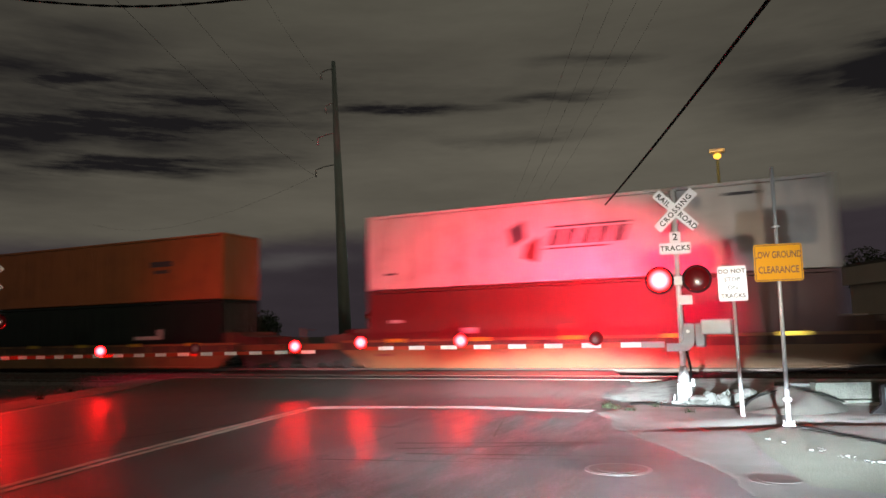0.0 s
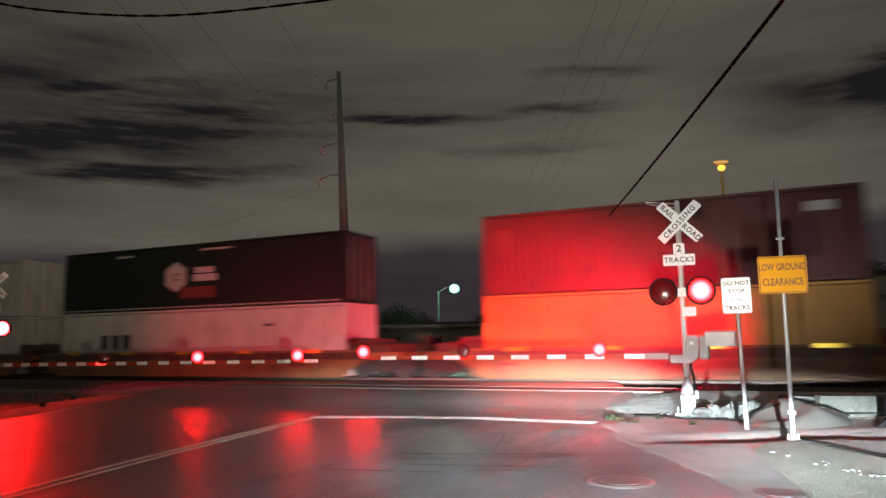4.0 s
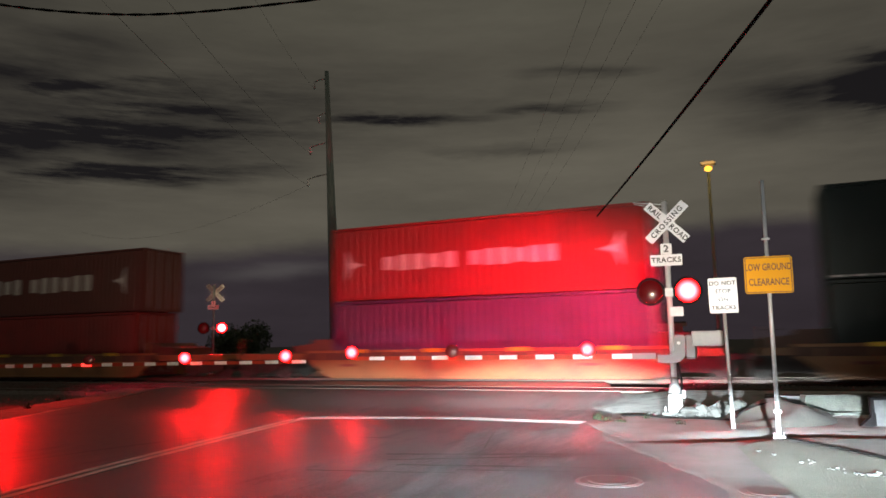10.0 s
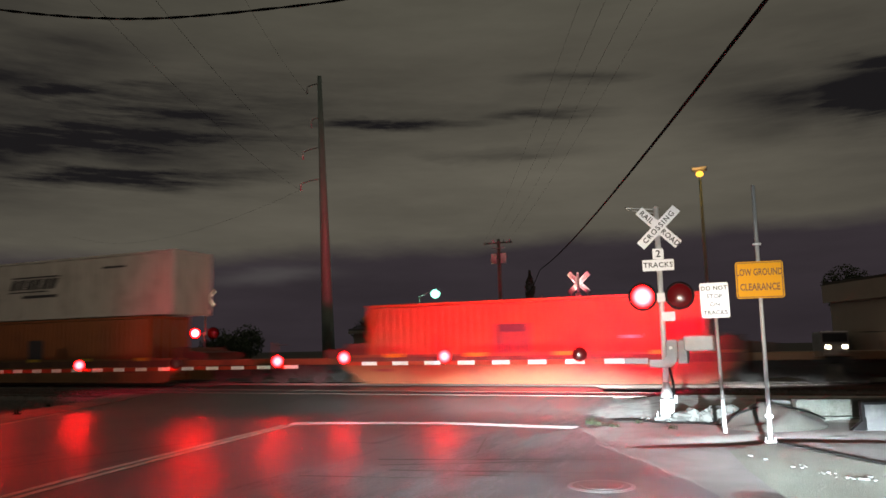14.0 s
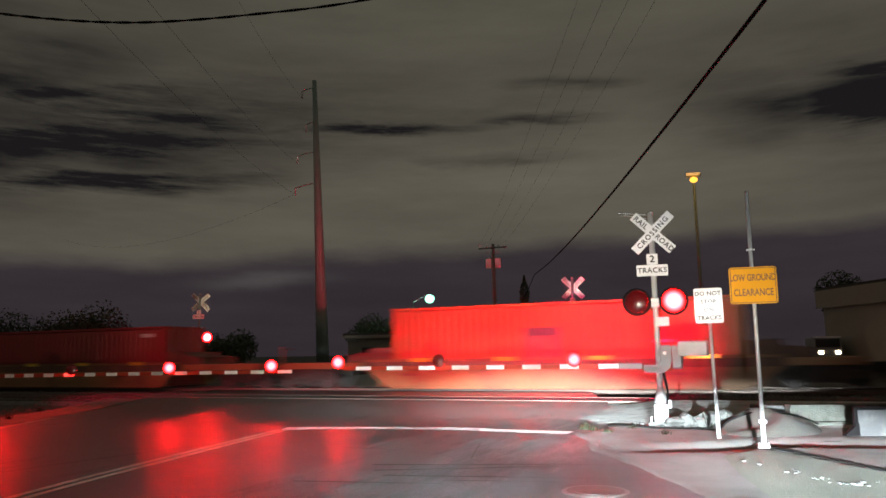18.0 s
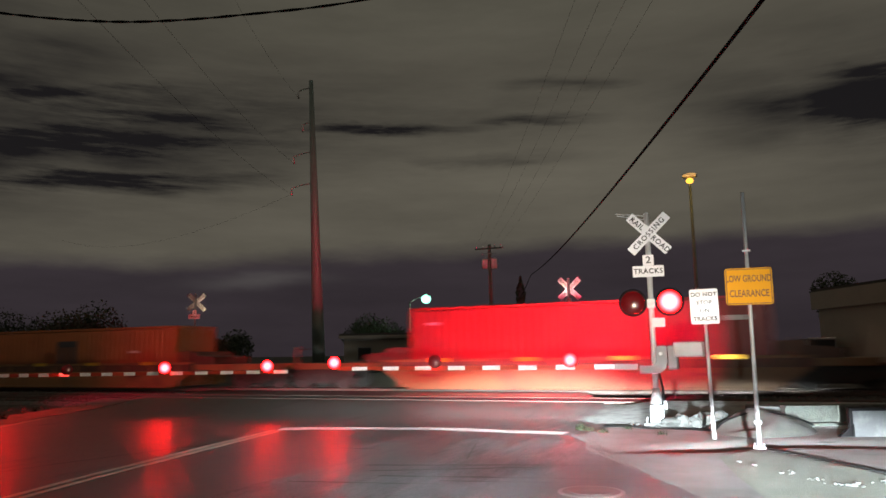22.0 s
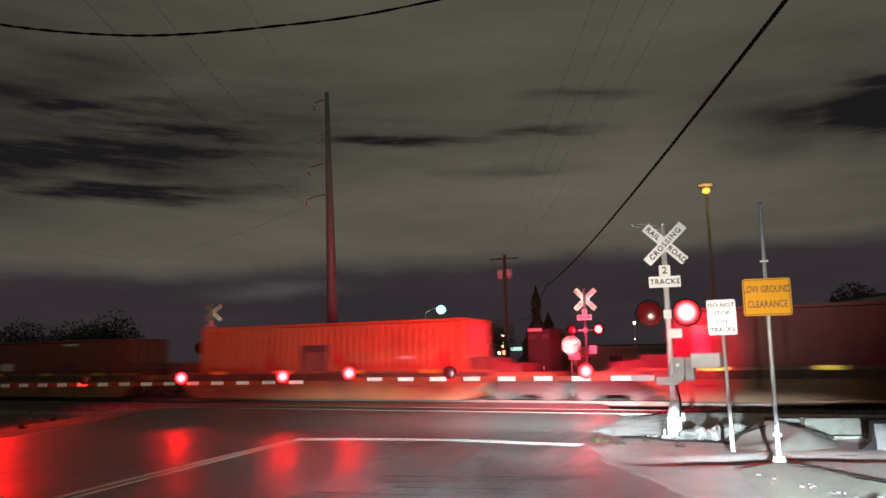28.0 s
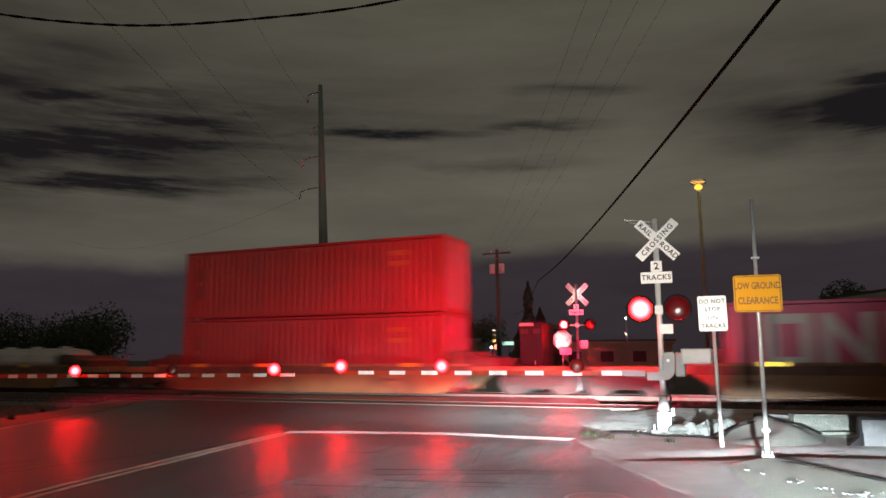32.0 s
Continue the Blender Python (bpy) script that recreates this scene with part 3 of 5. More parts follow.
for off in (-0.10, 0.10):
    part("paint_stripe", strip((-6.95 + off, 3.0), (-8.05 + off, 8.1), 0.11, 0.006, 30, 0.3), YELLOW_LINE, centre_line)
    part("paint_stripe", strip((-8.05 + off, 8.1), (-8.95 + off * 0.9, 12.7), 0.13, 0.006, 24, 0.3), YELLOW_LINE, centre_line)
edge_line = part("edge_line", strip((-14.6, 9.4), (-17.0, 13.9), 0.10, 0.006, 20, 0.4), YELLOW_LINE, None)
tagged(edge_line, "faded pale line at the road's far edge", "road marking")


def rail(y, z):
    bm = bmesh.new()
    prof = [(-0.07, 0), (0.07, 0), (0.07, 0.012), (0.012, 0.03), (0.012, 0.115), (0.037, 0.125), (0.037, 0.16), (-0.037, 0.16),
            (-0.037, 0.125), (-0.012, 0.115), (-0.012, 0.03), (-0.07, 0.012)]
    ends = [[bm.verts.new((x, y + p, z - 0.16 + q)) for p, q in prof] for x in (-160, 90)]
    n = len(prof)
    for i in range(n):
        bm.faces.new((ends[0][i], ends[0][(i + 1) % n], ends[1][(i + 1) % n], ends[1][i]))
    bmesh.ops.recalc_face_normals(bm, faces=bm.faces)
    return bm


TRACKS = ((20.7, 0.16, "near"), (25.62, 0.22, "far"))
for cy, top, which in TRACKS:
    track = empty("railroad_track", Matrix(), "steel rails on dark ballast, flush with the road at the crossing", "track", "the two tracks", "structure")
    for k in (-0.7525, 0.7525):
        part("rail", rail(cy + k, top), RAIL_STEEL, track)
    tie = mesh_of(box(0, 0, 0, 0.23, 2.6, 0.16, 0.012), TIE_WOOD)
    for i in range(70):
        x = -2.2 + 0.52 * i if i < 40 else -22.0 - 0.52 * (i - 40)
        part("tie", tie, None, track, at=pose(x, cy, top - 0.235, 0, 0, random.uniform(-1, 1)))
    bm = bmesh.new()
    for x0, x1 in ((-160, -21.0), (-2.4, 90)):
        sheet(lambda y: spaced(x0, x1, 60), [cy + d for d in (-2.4, -1.6, -0.8, 0, 0.8, 1.6, 2.4)],
              lambda x, y: top - 0.17 - 0.30 * step(1.5, 2.4, abs(y - cy)) + bumps(x, y, 0.03, 2.0), bm)
    part("ballast", bm, BALLAST, track)
    panel = mesh_of(box(0, 0, 0, 2.95, 1.28, 0.10, 0.01), PATCH)
    for i in range(6):
        part("crossing_panel", panel, None, track, at=pose(-4.2 - 3.0 * i, cy, top - 0.060))


# ---- signs on posts ----
def crossbuck(parent, at, thing="crossbuck", dull=False, size=1.0):
    face = RED_DIMMED_WHITE if dull else SIGN_WHITE
    holder = part(thing, plate(rounded(1.22, 0.229, 0.02), 0.012), face, parent, "white crossed boards with black letters", at @ pose(0, 0, 0, 0, -45, 0) @ Matrix.Scale(size, 4))
    other = part("blade", plate(rounded(1.22, 0.229, 0.02), 0.012), face, holder, "", pose(0, 0.014, 0, 0, 90, 0))
    part("lettering", lettering("CROSSING", 0.172, SIGN_BLACK, 1.25), None, holder, "black letters", pose(0, -0.004, -0.005))
    for word, x in (("RAIL", -0.365), ("ROAD", 0.365)):
        part("lettering", lettering(word, 0.172, SIGN_BLACK, 1.12), None, holder, "black letters", pose(0, 0.010, 0, 0, 90, 0) @ pose(x, 0, -0.005))
    for x, z in ((0, 0.05), (0, -0.05)):
        part("bolt", rod((x, -0.008, z), (x, 0.03, z), 0.012, None, 8), GALV, holder)
    return holder


FLASHERS = []  # (lens, its rest pose, phase)


# size is wider than a real lens, to take in the glow round it
def flasher(parent, at, phase, size=0.235, backing=0.30, lit=None):
    """A hooded red lamp with a black backing disc; its glowing lens faces -y while lit."""
    lamp = part("signal_lamp", smooth(rod((0, 0.02, 0), (0, 0.20, 0), size * 1.1, size * 0.8, 20)), BLACK_PAINT, parent, "black lamp housing", at)
    bm = bmesh.new()
    rings = []
    for r, y in ((size * 1.08, 0.02), (backing, 0.03), (backing, 0.036), (size * 1.08, 0.036)):
        rings.append([bm.verts.new((r * math.cos(a), y, r * math.sin(a))) for a in [2 * math.pi * k / 28 for k in range(28)]])
    for a, b in zip(rings, rings[1:]):
        for k in range(28):
            bm.faces.new((a[k], a[(k + 1) % 28], b[(k + 1) % 28], b[k]))
    bmesh.ops.recalc_face_normals(bm, faces=bm.faces)
    part("backing_disc", bm, BLACK_PAINT, lamp, "round black backing disc")
    bm = bmesh.new()
    arc = [radians(d) for d in range(-20, 201, 20)]
    ra = [[bm.verts.new((r * math.cos(a), y, r * math.sin(a))) for a in arc] for r, y in ((size * 1.06, 0.02), (size * 1.02, -0.20), (size * 1.06, -0.20), (size * 1.1, 0.02))]
    for a, b in zip(ra, ra[1:]):
        for k in range(len(arc) - 1):
            bm.faces.new((a[k], a[k + 1], b[k + 1], b[k]))
    part("hood", bm, BLACK_PAINT, lamp, "black visor hood")
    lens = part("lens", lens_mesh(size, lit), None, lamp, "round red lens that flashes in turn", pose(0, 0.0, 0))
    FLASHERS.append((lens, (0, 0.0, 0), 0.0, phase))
    return lamp


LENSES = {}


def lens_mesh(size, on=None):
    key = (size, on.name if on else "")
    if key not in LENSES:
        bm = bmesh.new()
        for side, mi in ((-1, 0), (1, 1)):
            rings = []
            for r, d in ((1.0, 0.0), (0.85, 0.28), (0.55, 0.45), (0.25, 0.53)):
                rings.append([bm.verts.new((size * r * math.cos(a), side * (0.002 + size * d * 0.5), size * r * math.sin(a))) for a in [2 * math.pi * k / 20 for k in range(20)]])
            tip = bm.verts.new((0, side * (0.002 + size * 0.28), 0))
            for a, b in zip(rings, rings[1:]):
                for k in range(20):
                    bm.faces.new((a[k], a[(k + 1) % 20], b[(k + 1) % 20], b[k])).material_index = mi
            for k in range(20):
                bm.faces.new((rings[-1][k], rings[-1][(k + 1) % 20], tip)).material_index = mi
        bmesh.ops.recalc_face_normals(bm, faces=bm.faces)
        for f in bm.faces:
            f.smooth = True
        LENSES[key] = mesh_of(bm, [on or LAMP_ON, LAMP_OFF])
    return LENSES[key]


def signal(at, phase_left, label, track_sign=True, base=True, half=0.36, buck=3.89, lamps=2.47, far=False, turn=Matrix(), aim=0.0, size=0.235, lit=None):
    """A crossing signal: mast, footing, crossbuck, track plate and a pair of lamps."""
    s = empty("crossing_signal", at, label, "crossing signal", "crossing signals")
    part("mast", smooth(rod((0, 0, 0.1), (0, 0, buck + 0.42), 0.057, 0.055, 16)), FAR_STEEL if far else SILVER_PAINT, s, "silver-painted steel mast")
    if base:
        part("base_casting", box(0, 0, 0.22, 0.27, 0.30, 0.40, 0.03), SILVER_PAINT, s, "cast mast base lit bright")
        part("footing", box(0, 0, 0.02, 0.52, 0.52, 0.12, 0.02), PALE_CONCRETE, s)
        part("base_flare", smooth(rod((0, 0, 0.44), (0, 0, 0.75), 0.13, 0.06, 16)), SILVER_PAINT, s)
        for dx in (-0.2, 0.2):
            for dy in (-0.2, 0.2):
                part("anchor_bolt", rod((dx, dy, 0.05), (dx, dy, 0.16), 0.015, None, 8), GALV, s)
    yb = 0.075 if far else -0.09
    crossbuck(s, pose(0.03, yb, buck) @ turn, dull=far, size=1.0 if far else 0.87)
    if track_sign:
        t = part("track_plate", plate(rounded(0.62, 0.23, 0.02, 0, 0), 0.01), SIGN_WHITE, s, "white plate with black letters", pose(-0.02, -0.075, buck - 0.78))
        part("lettering", lettering("TRACKS", 0.145, SIGN_BLACK, 1.12), None, t, "", pose(0, -0.004, 0))
        n = part("number_plate", plate(rounded(0.22, 0.22, 0.02), 0.01), SIGN_WHITE, s, "small white plate with a black figure", pose(-0.01, -0.075, buck - 0.55))
        part("lettering", lettering("2", 0.2, SIGN_BLACK), None, n, "", pose(0, -0.004, 0))
    part("lamp_bracket", rod((-half, 0.03, lamps - 0.02), (half, 0.03, lamps - 0.02), 0.03, None, 10), SILVER_PAINT, s)
    part("junction_box", box(0, 0, lamps - 0.02, 0.16, 0.18, 0.18, 0.01), SILVER_PAINT, s)
    flasher(s, pose(-half, -0.12, lamps, 0, 0, aim), phase_left, size, max(0.25, size + 0.05), lit)
    flasher(s, pose(half, -0.12, lamps, 0, 0, aim), 1 - phase_left, size, max(0.25, size + 0.05), lit)
    part("cap", smooth(rod((0, 0, buck + 0.42), (0, 0, buck + 0.46), 0.065, 0.03, 16)), SILVER_PAINT, s)
    return s


near = signal(pose(-1.73, 15.35, 0, 0, 0, 6), 0, "silver crossing signal mast with white crossbuck and flashing red lamps")
part("bell_arm", rod((-0.05, 0, 4.28), (-0.62, 0, 4.36), 0.012, None, 8), GALV, near)
part("bell_arm", rod((-0.05, 0, 4.20), (-0.60, 0, 4.32), 0.010, None, 8), GALV, near)
part("info_plate", plate(rounded(0.25, 0.19, 0.02, 0.13, 2.06), 0.008, None, -0.07), SIGN_WHITE, near, "small blank-looking information plate")
part("conduit", wire(glide([(0.07, -0.06, 1.08), (0.10, -0.08, 0.92), (0.13, -0.09, 0.76), (0.14, -0.08, 0.60), (0.12, -0.06, 0.42)], 6), 0.022), BLACK_PAINT, near, "black flexible conduit")
part("base_lug", box(0.17, -0.06, 0.42, 0.07, 0.10, 0.16, 0.015), SILVER_PAINT, near)
west = signal(pose(-23.4, 15.35, -0.26, 0, 0, 50), 0, "silver crossing signal mast on the far side of the road", half=0.36, lit=LAMP_FAR)
far_r = signal(pose(-6.92, 31.0, 0.05, 0, 0, 8), 0, "distant crossing signal beyond the tracks with stop sign", buck=4.15, lamps=2.85, far=True, half=0.55, turn=pose(0, 0, 0, 5.6, 0, 4.9), size=0.15)
signal(pose(-27.3, 31.0, 0.0, 0, 0, 20), 0, "distant crossing signal beyond the tracks with red lamps", buck=4.45, lamps=2.55, far=True, half=0.5, turn=pose(0, 0, 0, 4.5, 0, 21), aim=22, size=0.27, lit=LAMP_FAR)


def gate(at, arm, lamps, label, flip=1, aim=18.0):
    """Gate mechanism with a striped arm reaching to -x (flip 1) or +x (flip -1) from the pivot."""
    g = empty("crossing_gate", at, label, "crossing gate", "crossing gates")
    part("mechanism_box", box(0.30 * flip, -0.02, 0.10, 0.18, 0.36, 0.48, 0.03), BOX_GREY, g, "grey gate mechanism box")
    part("box_door", box(0.30 * flip, -0.21, 0.10, 0.15, 0.02, 0.42, 0.008), BOX_GREY, g)
    bracket = [(0.00, 0.30), (0.03, 0.34), (0.19, 0.34), (0.21, 0.30), (0.21, 0.02), (0.18, -0.10), (0.10, -0.18), (0.02, -0.21), (-0.33, -0.21), (-0.33, -0.05), (-0.10, -0.05), (-0.03, -0.01), (0.00, 0.06)]
    part("pivot_plate", plate([(x * flip, z) for x, z in bracket], 0.06, None, -0.29), BOX_GREY, g, "grey curved arm bracket")
    part("pivot_bolt", smooth(rod((0.09 * flip, -0.32, 0.18), (0.09 * flip, -0.28, 0.18), 0.035, None, 12)), SIGN_WHITE, g)
    for y in (-0.32, 0.22):
        part("counterweight_arm", box(0.62 * flip, y, 0.26, 0.56, 0.03, 0.30, 0.03), GALV, g, "galvanised counterweight arm")
    part("counterweight", box(0.70 * flip, -0.05, 0.22, 0.34, 0.46, 0.20, 0.02), BOX_GREY, g, "grey counterweight")
    n = int(arm / 0.4064)
    tilt = part("arm", box(-flip * (0.38 + 0.22), -0.25, -0.07, 0.46, 0.05, 0.12, 0.008), BOX_GREY, g, "striped gate arm")
    for i in range(n):
        x = -flip * (0.83 + 0.4064 * (i + 0.5))
        part("white_stripe" if i % 2 == 0 else "orange_stripe", box(x, -0.25, -0.07, 0.4064, 0.026, 0.105 - 0.025 * i / n), ARM_WHITE if i % 2 == 0 else ARM_ORANGE, tilt)
    for d, phase in lamps:
        base = part("arm_lamp", box(-flip * d, -0.25, 0.045, 0.10, 0.07, 0.09, 0.01), BLACK_PAINT, g, "small red lamp on the arm")
        # lens drawn oversized in place of the glow round the arm lamp
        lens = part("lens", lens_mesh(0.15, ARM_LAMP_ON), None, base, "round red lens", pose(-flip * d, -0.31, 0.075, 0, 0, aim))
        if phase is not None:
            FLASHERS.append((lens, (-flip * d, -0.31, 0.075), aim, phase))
    return g


gate(pose(-1.66, 15.35, 1.25), 6.9, ((7.38, None), (4.78, 0), (1.73, 1)), "lowered crossing gate with a white and orange striped arm")
gate(pose(-23.0, 15.35, 1.10, 0, -0.4, 0), 11.9, ((12.05, None), (8.8, 1), (5.25, 0)), "lowered crossing gate arm, long and dim", -1, 44.0)


def post_sign(at, height, sign, label, foot=True):
    s = empty("road_sign", at, label, "road sign")
    part("post", smooth(rod((0, 0, -0.1), (0, 0, height), 0.032, 0.028, 12)), GALV, s, "slim galvanised post")
    part("post_sleeve", smooth(rod((0, 0, -0.04), (0, 0, 0.55), 0.038, 0.032, 12)), GALV, s)
    if foot:
        part("base_flange", box(0, 0, 0.025, 0.17, 0.09, 0.04, 0.01), GALV, s)
        part("sleeve_collar", box(0, -0.01, 0.40, 0.11, 0.10, 0.05, 0.008), GALV, s)
        for dx in (-0.065, 0.065):
            part("flange_bolt", rod((dx, 0, 0.04), (dx, 0, 0.085), 0.014, None, 8), GALV, s)
    return s


low = post_sign(pose(0.09, 12.18, 0, 0, 0.4, 3), 3.95, None, "yellow low ground clearance sign on a slim post")
p = part("sign_panel", plate(rounded(0.68, 0.57, 0.04), 0.008), SIGN_YELLOW, low, "amber panel with dark letters", pose(0.0, -0.05, 2.46))
bm = bmesh.new()
for w, h, x, z in ((0.64, 0.012, 0, 0.265), (0.64, 0.012, 0, -0.265), (0.012, 0.53, 0.32, 0), (0.012, 0.53, -0.32, 0)):
    box(x, -0.002, z, w, 0.004, h, 0, bm)
part("border", bm, SIGN_BROWN, p)
part("lettering", lettering("LOW GROUND", 0.094, SIGN_BROWN, 1.0), None, p, "", pose(0, -0.004, 0.115) @ Matrix.Diagonal((1, 1, 1.55, 1)))
part("lettering", lettering("CLEARANCE", 0.10, SIGN_BROWN, 1.02), None, p, "", pose(0, -0.004, -0.115) @ Matrix.Diagonal((1, 1, 1.5, 1)))
for z in (2.25, 2.62, 3.02):
    part("clamp", box(0, 0.0, z, 0.12, 0.07, 0.03, 0.005), GALV, low)

dns = post_sign(pose(-0.59, 13.28, 0, 0, -0.6, 4), 2.5, None, "white do not stop on tracks sign", False)
p = part("sign_panel", plate(rounded(0.46, 0.60, 0.03), 0.008), RETRO_WHITE, dns, "white panel with black letters", pose(0, -0.075, 2.23, 5.0, 0, -0.6))
for i, w in enumerate(("DO NOT", "STOP", "ON", "TRACKS")):
    part("lettering", lettering(w, 0.100, SIGN_BLACK, 1.08), None, p, "", pose(0, -0.004, 0.205 - 0.138 * i))

stop = post_sign(pose(-7.58, 31.0, 0.05, 0, 0, 12), 2.2, None, "octagonal stop sign beyond the tracks", False)
oct_pts = [(0.43 * math.cos(radians(22.5 + 45 * k)), 0.43 * math.sin(radians(22.5 + 45 * k))) for k in range(8)]
p = part("sign_panel", plate(oct_pts, 0.008), SIGN_WHITE, stop, "octagonal panel", pose(0, -0.045, 2.2, 2.2, 0, 2.1))
part("border", plate([(x * 0.95, z * 0.95) for x, z in oct_pts], 0.002, None, -0.003), SIGN_RED, p)
# face painted pale in place of headlight glare on red sheeting
part("face", plate([(x * 0.90, z * 0.90) for x, z in oct_pts], 0.002, None, -0.006), RED_DIMMED_WHITE, p)
part("lettering", lettering("STOP", 0.25, SIGN_RED, 1.0), None, p, "", pose(0, -0.012, 0))


# ---- the train: well cars with containers ----
def paint(name, colour, dirt=0.55):
    """Container paint with road grime, rain streaks and rust specks."""
    film = min(1.0, 8.0 * max(colour))  # pale paint shows brown dust more
    m = material(name, colour, 0.5, 0, 40, 0.10, 0.9, 0.05, tuple(c * 0.45 + 0.012 * film ** 2 for c in colour), dirt)
    N, L = m.node_tree.nodes, m.node_tree.links
    b = N["Principled BSDF"]
    co = N.new("ShaderNodeTexCoord").outputs["Object"]
    mp = N.new("ShaderNodeMapping")
    mp.inputs["Scale"].default_value = (3.0, 3.0, 0.22)
    L.new(co, mp.inputs["Vector"])
    streak_n = N.new("ShaderNodeTexNoise")
    streak_n.inputs["Scale"].default_value, streak_n.inputs["Detail"].default_value, streak_n.inputs["Roughness"].default_value = 1.6, 7, 0.7
    L.new(mp.outputs[0], streak_n.inputs["Vector"])
    mr = N.new("ShaderNodeMapRange")
    mr.inputs[1].default_value, mr.inputs[2].default_value, mr.inputs[4].default_value = 0.50, 0.78, 0.75
    L.new(streak_n.outputs["Fac"], mr.inputs[0])
    old = b.inputs["Base Color"].links[0].from_socket
    mx = N.new("ShaderNodeMix")
    mx.data_type = "RGBA"
    mx.inputs[7].default_value = (*(c * 0.40 + 0.02 * film ** 2 * k for c, k in zip(colour, (1.0, 0.6, 0.45))), 1)
    L.new(mr.outputs[0], mx.inputs[0])
    L.new(old, mx.inputs[6])
    L.new(mx.outputs[2], b.inputs["Base Color"])
    return m


WHITE_BOX = paint("white_container_paint", (0.62, 0.60, 0.57))
MAROON_BOX = paint("maroon_container_paint", (0.10, 0.018, 0.015))
DEEP_RED_BOX = paint("deep_red_container_paint", (0.10, 0.026, 0.020))
RED_BOX = paint("red_container_paint", (0.20, 0.016, 0.015))
ORANGE_BOX = paint("orange_container_paint", (0.33, 0.105, 0.03))
YELLOW_BOX = paint("yellow_container_paint", (0.50, 0.26, 0.045))
DARK_BOX = paint("blackish_container_paint", (0.009, 0.017, 0.014))
DARK_BOX.node_tree.nodes["Principled BSDF"].inputs["Specular IOR Level"].default_value = 0.28
PURPLE_BOX = paint("dark_purple_container_paint", (0.055, 0.024, 0.085))
GREY_BOX = paint("grey_tank_paint", (0.50, 0.47, 0.46))
BROWN_BOX = paint("brown_red_container_paint", (0.16, 0.036, 0.030))
MAGENTA_BOX = paint("magenta_container_paint", (0.50, 0.06, 0.16))
SHARED = {}


def corrugated(length, h, ribs):
    """A side wall in the xz plane, facing -y, with ribs."""
    bm = bmesh.new()
    xs = []
    if ribs:
        n = int(length / 0.28)
        for i in range(n):
            x = length * i / n
            w = length / n
            xs += [(x, 0.034), (x + 0.25 * w, 0.034), (x + 0.40 * w, 0.0), (x + 0.85 * w, 0.0)]
    else:
        n = int(length / 0.61)
        for i in range(n):
            x = length * i / n
            w = length / n
            xs += [(x, 0.012), (x + 0.90 * w, 0.012), (x + 0.915 * w, 0.0), (x + 0.985 * w, 0.0)]
    xs.append((length, 0.02))
    last = None
    for x, y in xs:
        row = [bm.verts.new((x, y, 0)), bm.verts.new((x, y, h))]
        if last:
            bm.faces.new((last[0], row[0], row[1], last[1]))
        last = row
    return bm


def container(u, z, length, mat, label, decor=(), H=2.90, group="containers on the train"):
    """A container whose near face lies at y = 24.4; u is its front end along the train."""
    W = 2.44
    c = empty("shipping_container", pose(u, 24.4, z), label, "container", group)
    key = (round(length, 1), mat.name, H)
    if key not in SHARED:
        ribs = length < 14
        s = {}
        s["side"] = mesh_of(corrugated(length - 0.24, H - 0.26, ribs), mat)
        s["end"] = mesh_of(corrugated(W - 0.24, H - 0.26, True), mat)
        s["roof"] = mesh_of(box(length / 2, W / 2, H - 0.03, length - 0.02, W - 0.02, 0.03), mat)
        s["floor"] = mesh_of(box(length / 2, W / 2, 0.10, length - 0.05, W - 0.05, 0.04), mat)
        s["post"] = mesh_of(box(0, 0, H / 2, 0.13, 0.13, H - 0.22, 0.01), mat)
        s["rail"] = mesh_of(box(length / 2, 0, 0, length - 0.26, 0.06, 0.10, 0.008), mat)
        s["sill"] = mesh_of(box(0, W / 2, 0, 0.06, W - 0.26, 0.11, 0.008), mat)
        s["cast"] = mesh_of(box(0, 0, 0, 0.178, 0.162, 0.118, 0.012), mat)
        s["door"] = mesh_of(box(0, 0, 0, 0.04, W / 2 - 0.09, H - 0.26, 0.008), mat)
        s["lock"] = mesh_of(rod((0, 0, -1.3), (0, 0, 1.3), 0.018, None, 8), GALV)
        SHARED[key] = s
    s = SHARED[key]
    part("side_panel", s["side"], None, c, at=pose(0.12, 0.012, 0.13))
    part("side_panel", s["side"], None, c, at=pose(length - 0.12, W - 0.012, 0.13, 0, 0, 180))
    part("front_panel", s["end"], None, c, at=pose(0.02, W - 0.12, 0.13, 0, 0, -90))
    part("roof", s["roof"], None, c)
    part("floor", s["floor"], None, c)
    for x in (0.066, length - 0.066):
        for y in (0.066, W - 0.066):
            part("corner_post", s["post"], None, c, at=pose(x, y, 0))
            for zz in (0.06, H - 0.06):
                part("corner_casting", s["cast"], None, c, at=pose(x + (0.024 if x < 1 else -0.024), y + (0.016 if y < 1 else -0.016), zz))
    for y in (0.035, W - 0.035):
        for zz in (0.08, H - 0.055):
            part("side_rail", s["rail"], None, c, at=pose(0, y, zz))
    for zz in (0.07, H - 0.06):
        part("end_sill", s["sill"], None, c, at=pose(length - 0.035, 0, zz))
    for k in (0, 1):
        d = part("door", s["door"], None, c, "", pose(length - 0.045, 0.66 + 1.12 * k, H / 2))
        for yy in (-0.28, 0.28):
            part("lock_rod", s["lock"], None, d, "galvanised lock rod", pose(0.04, yy, 0))
    for x, zz, w, h, m in decor:
        part("painted_mark", plate(rounded(w, h, min(w, h) * 0.12), 0.012, None, 0), m, c, "plain painted mark", pose(x, -0.006, zz))
    return c


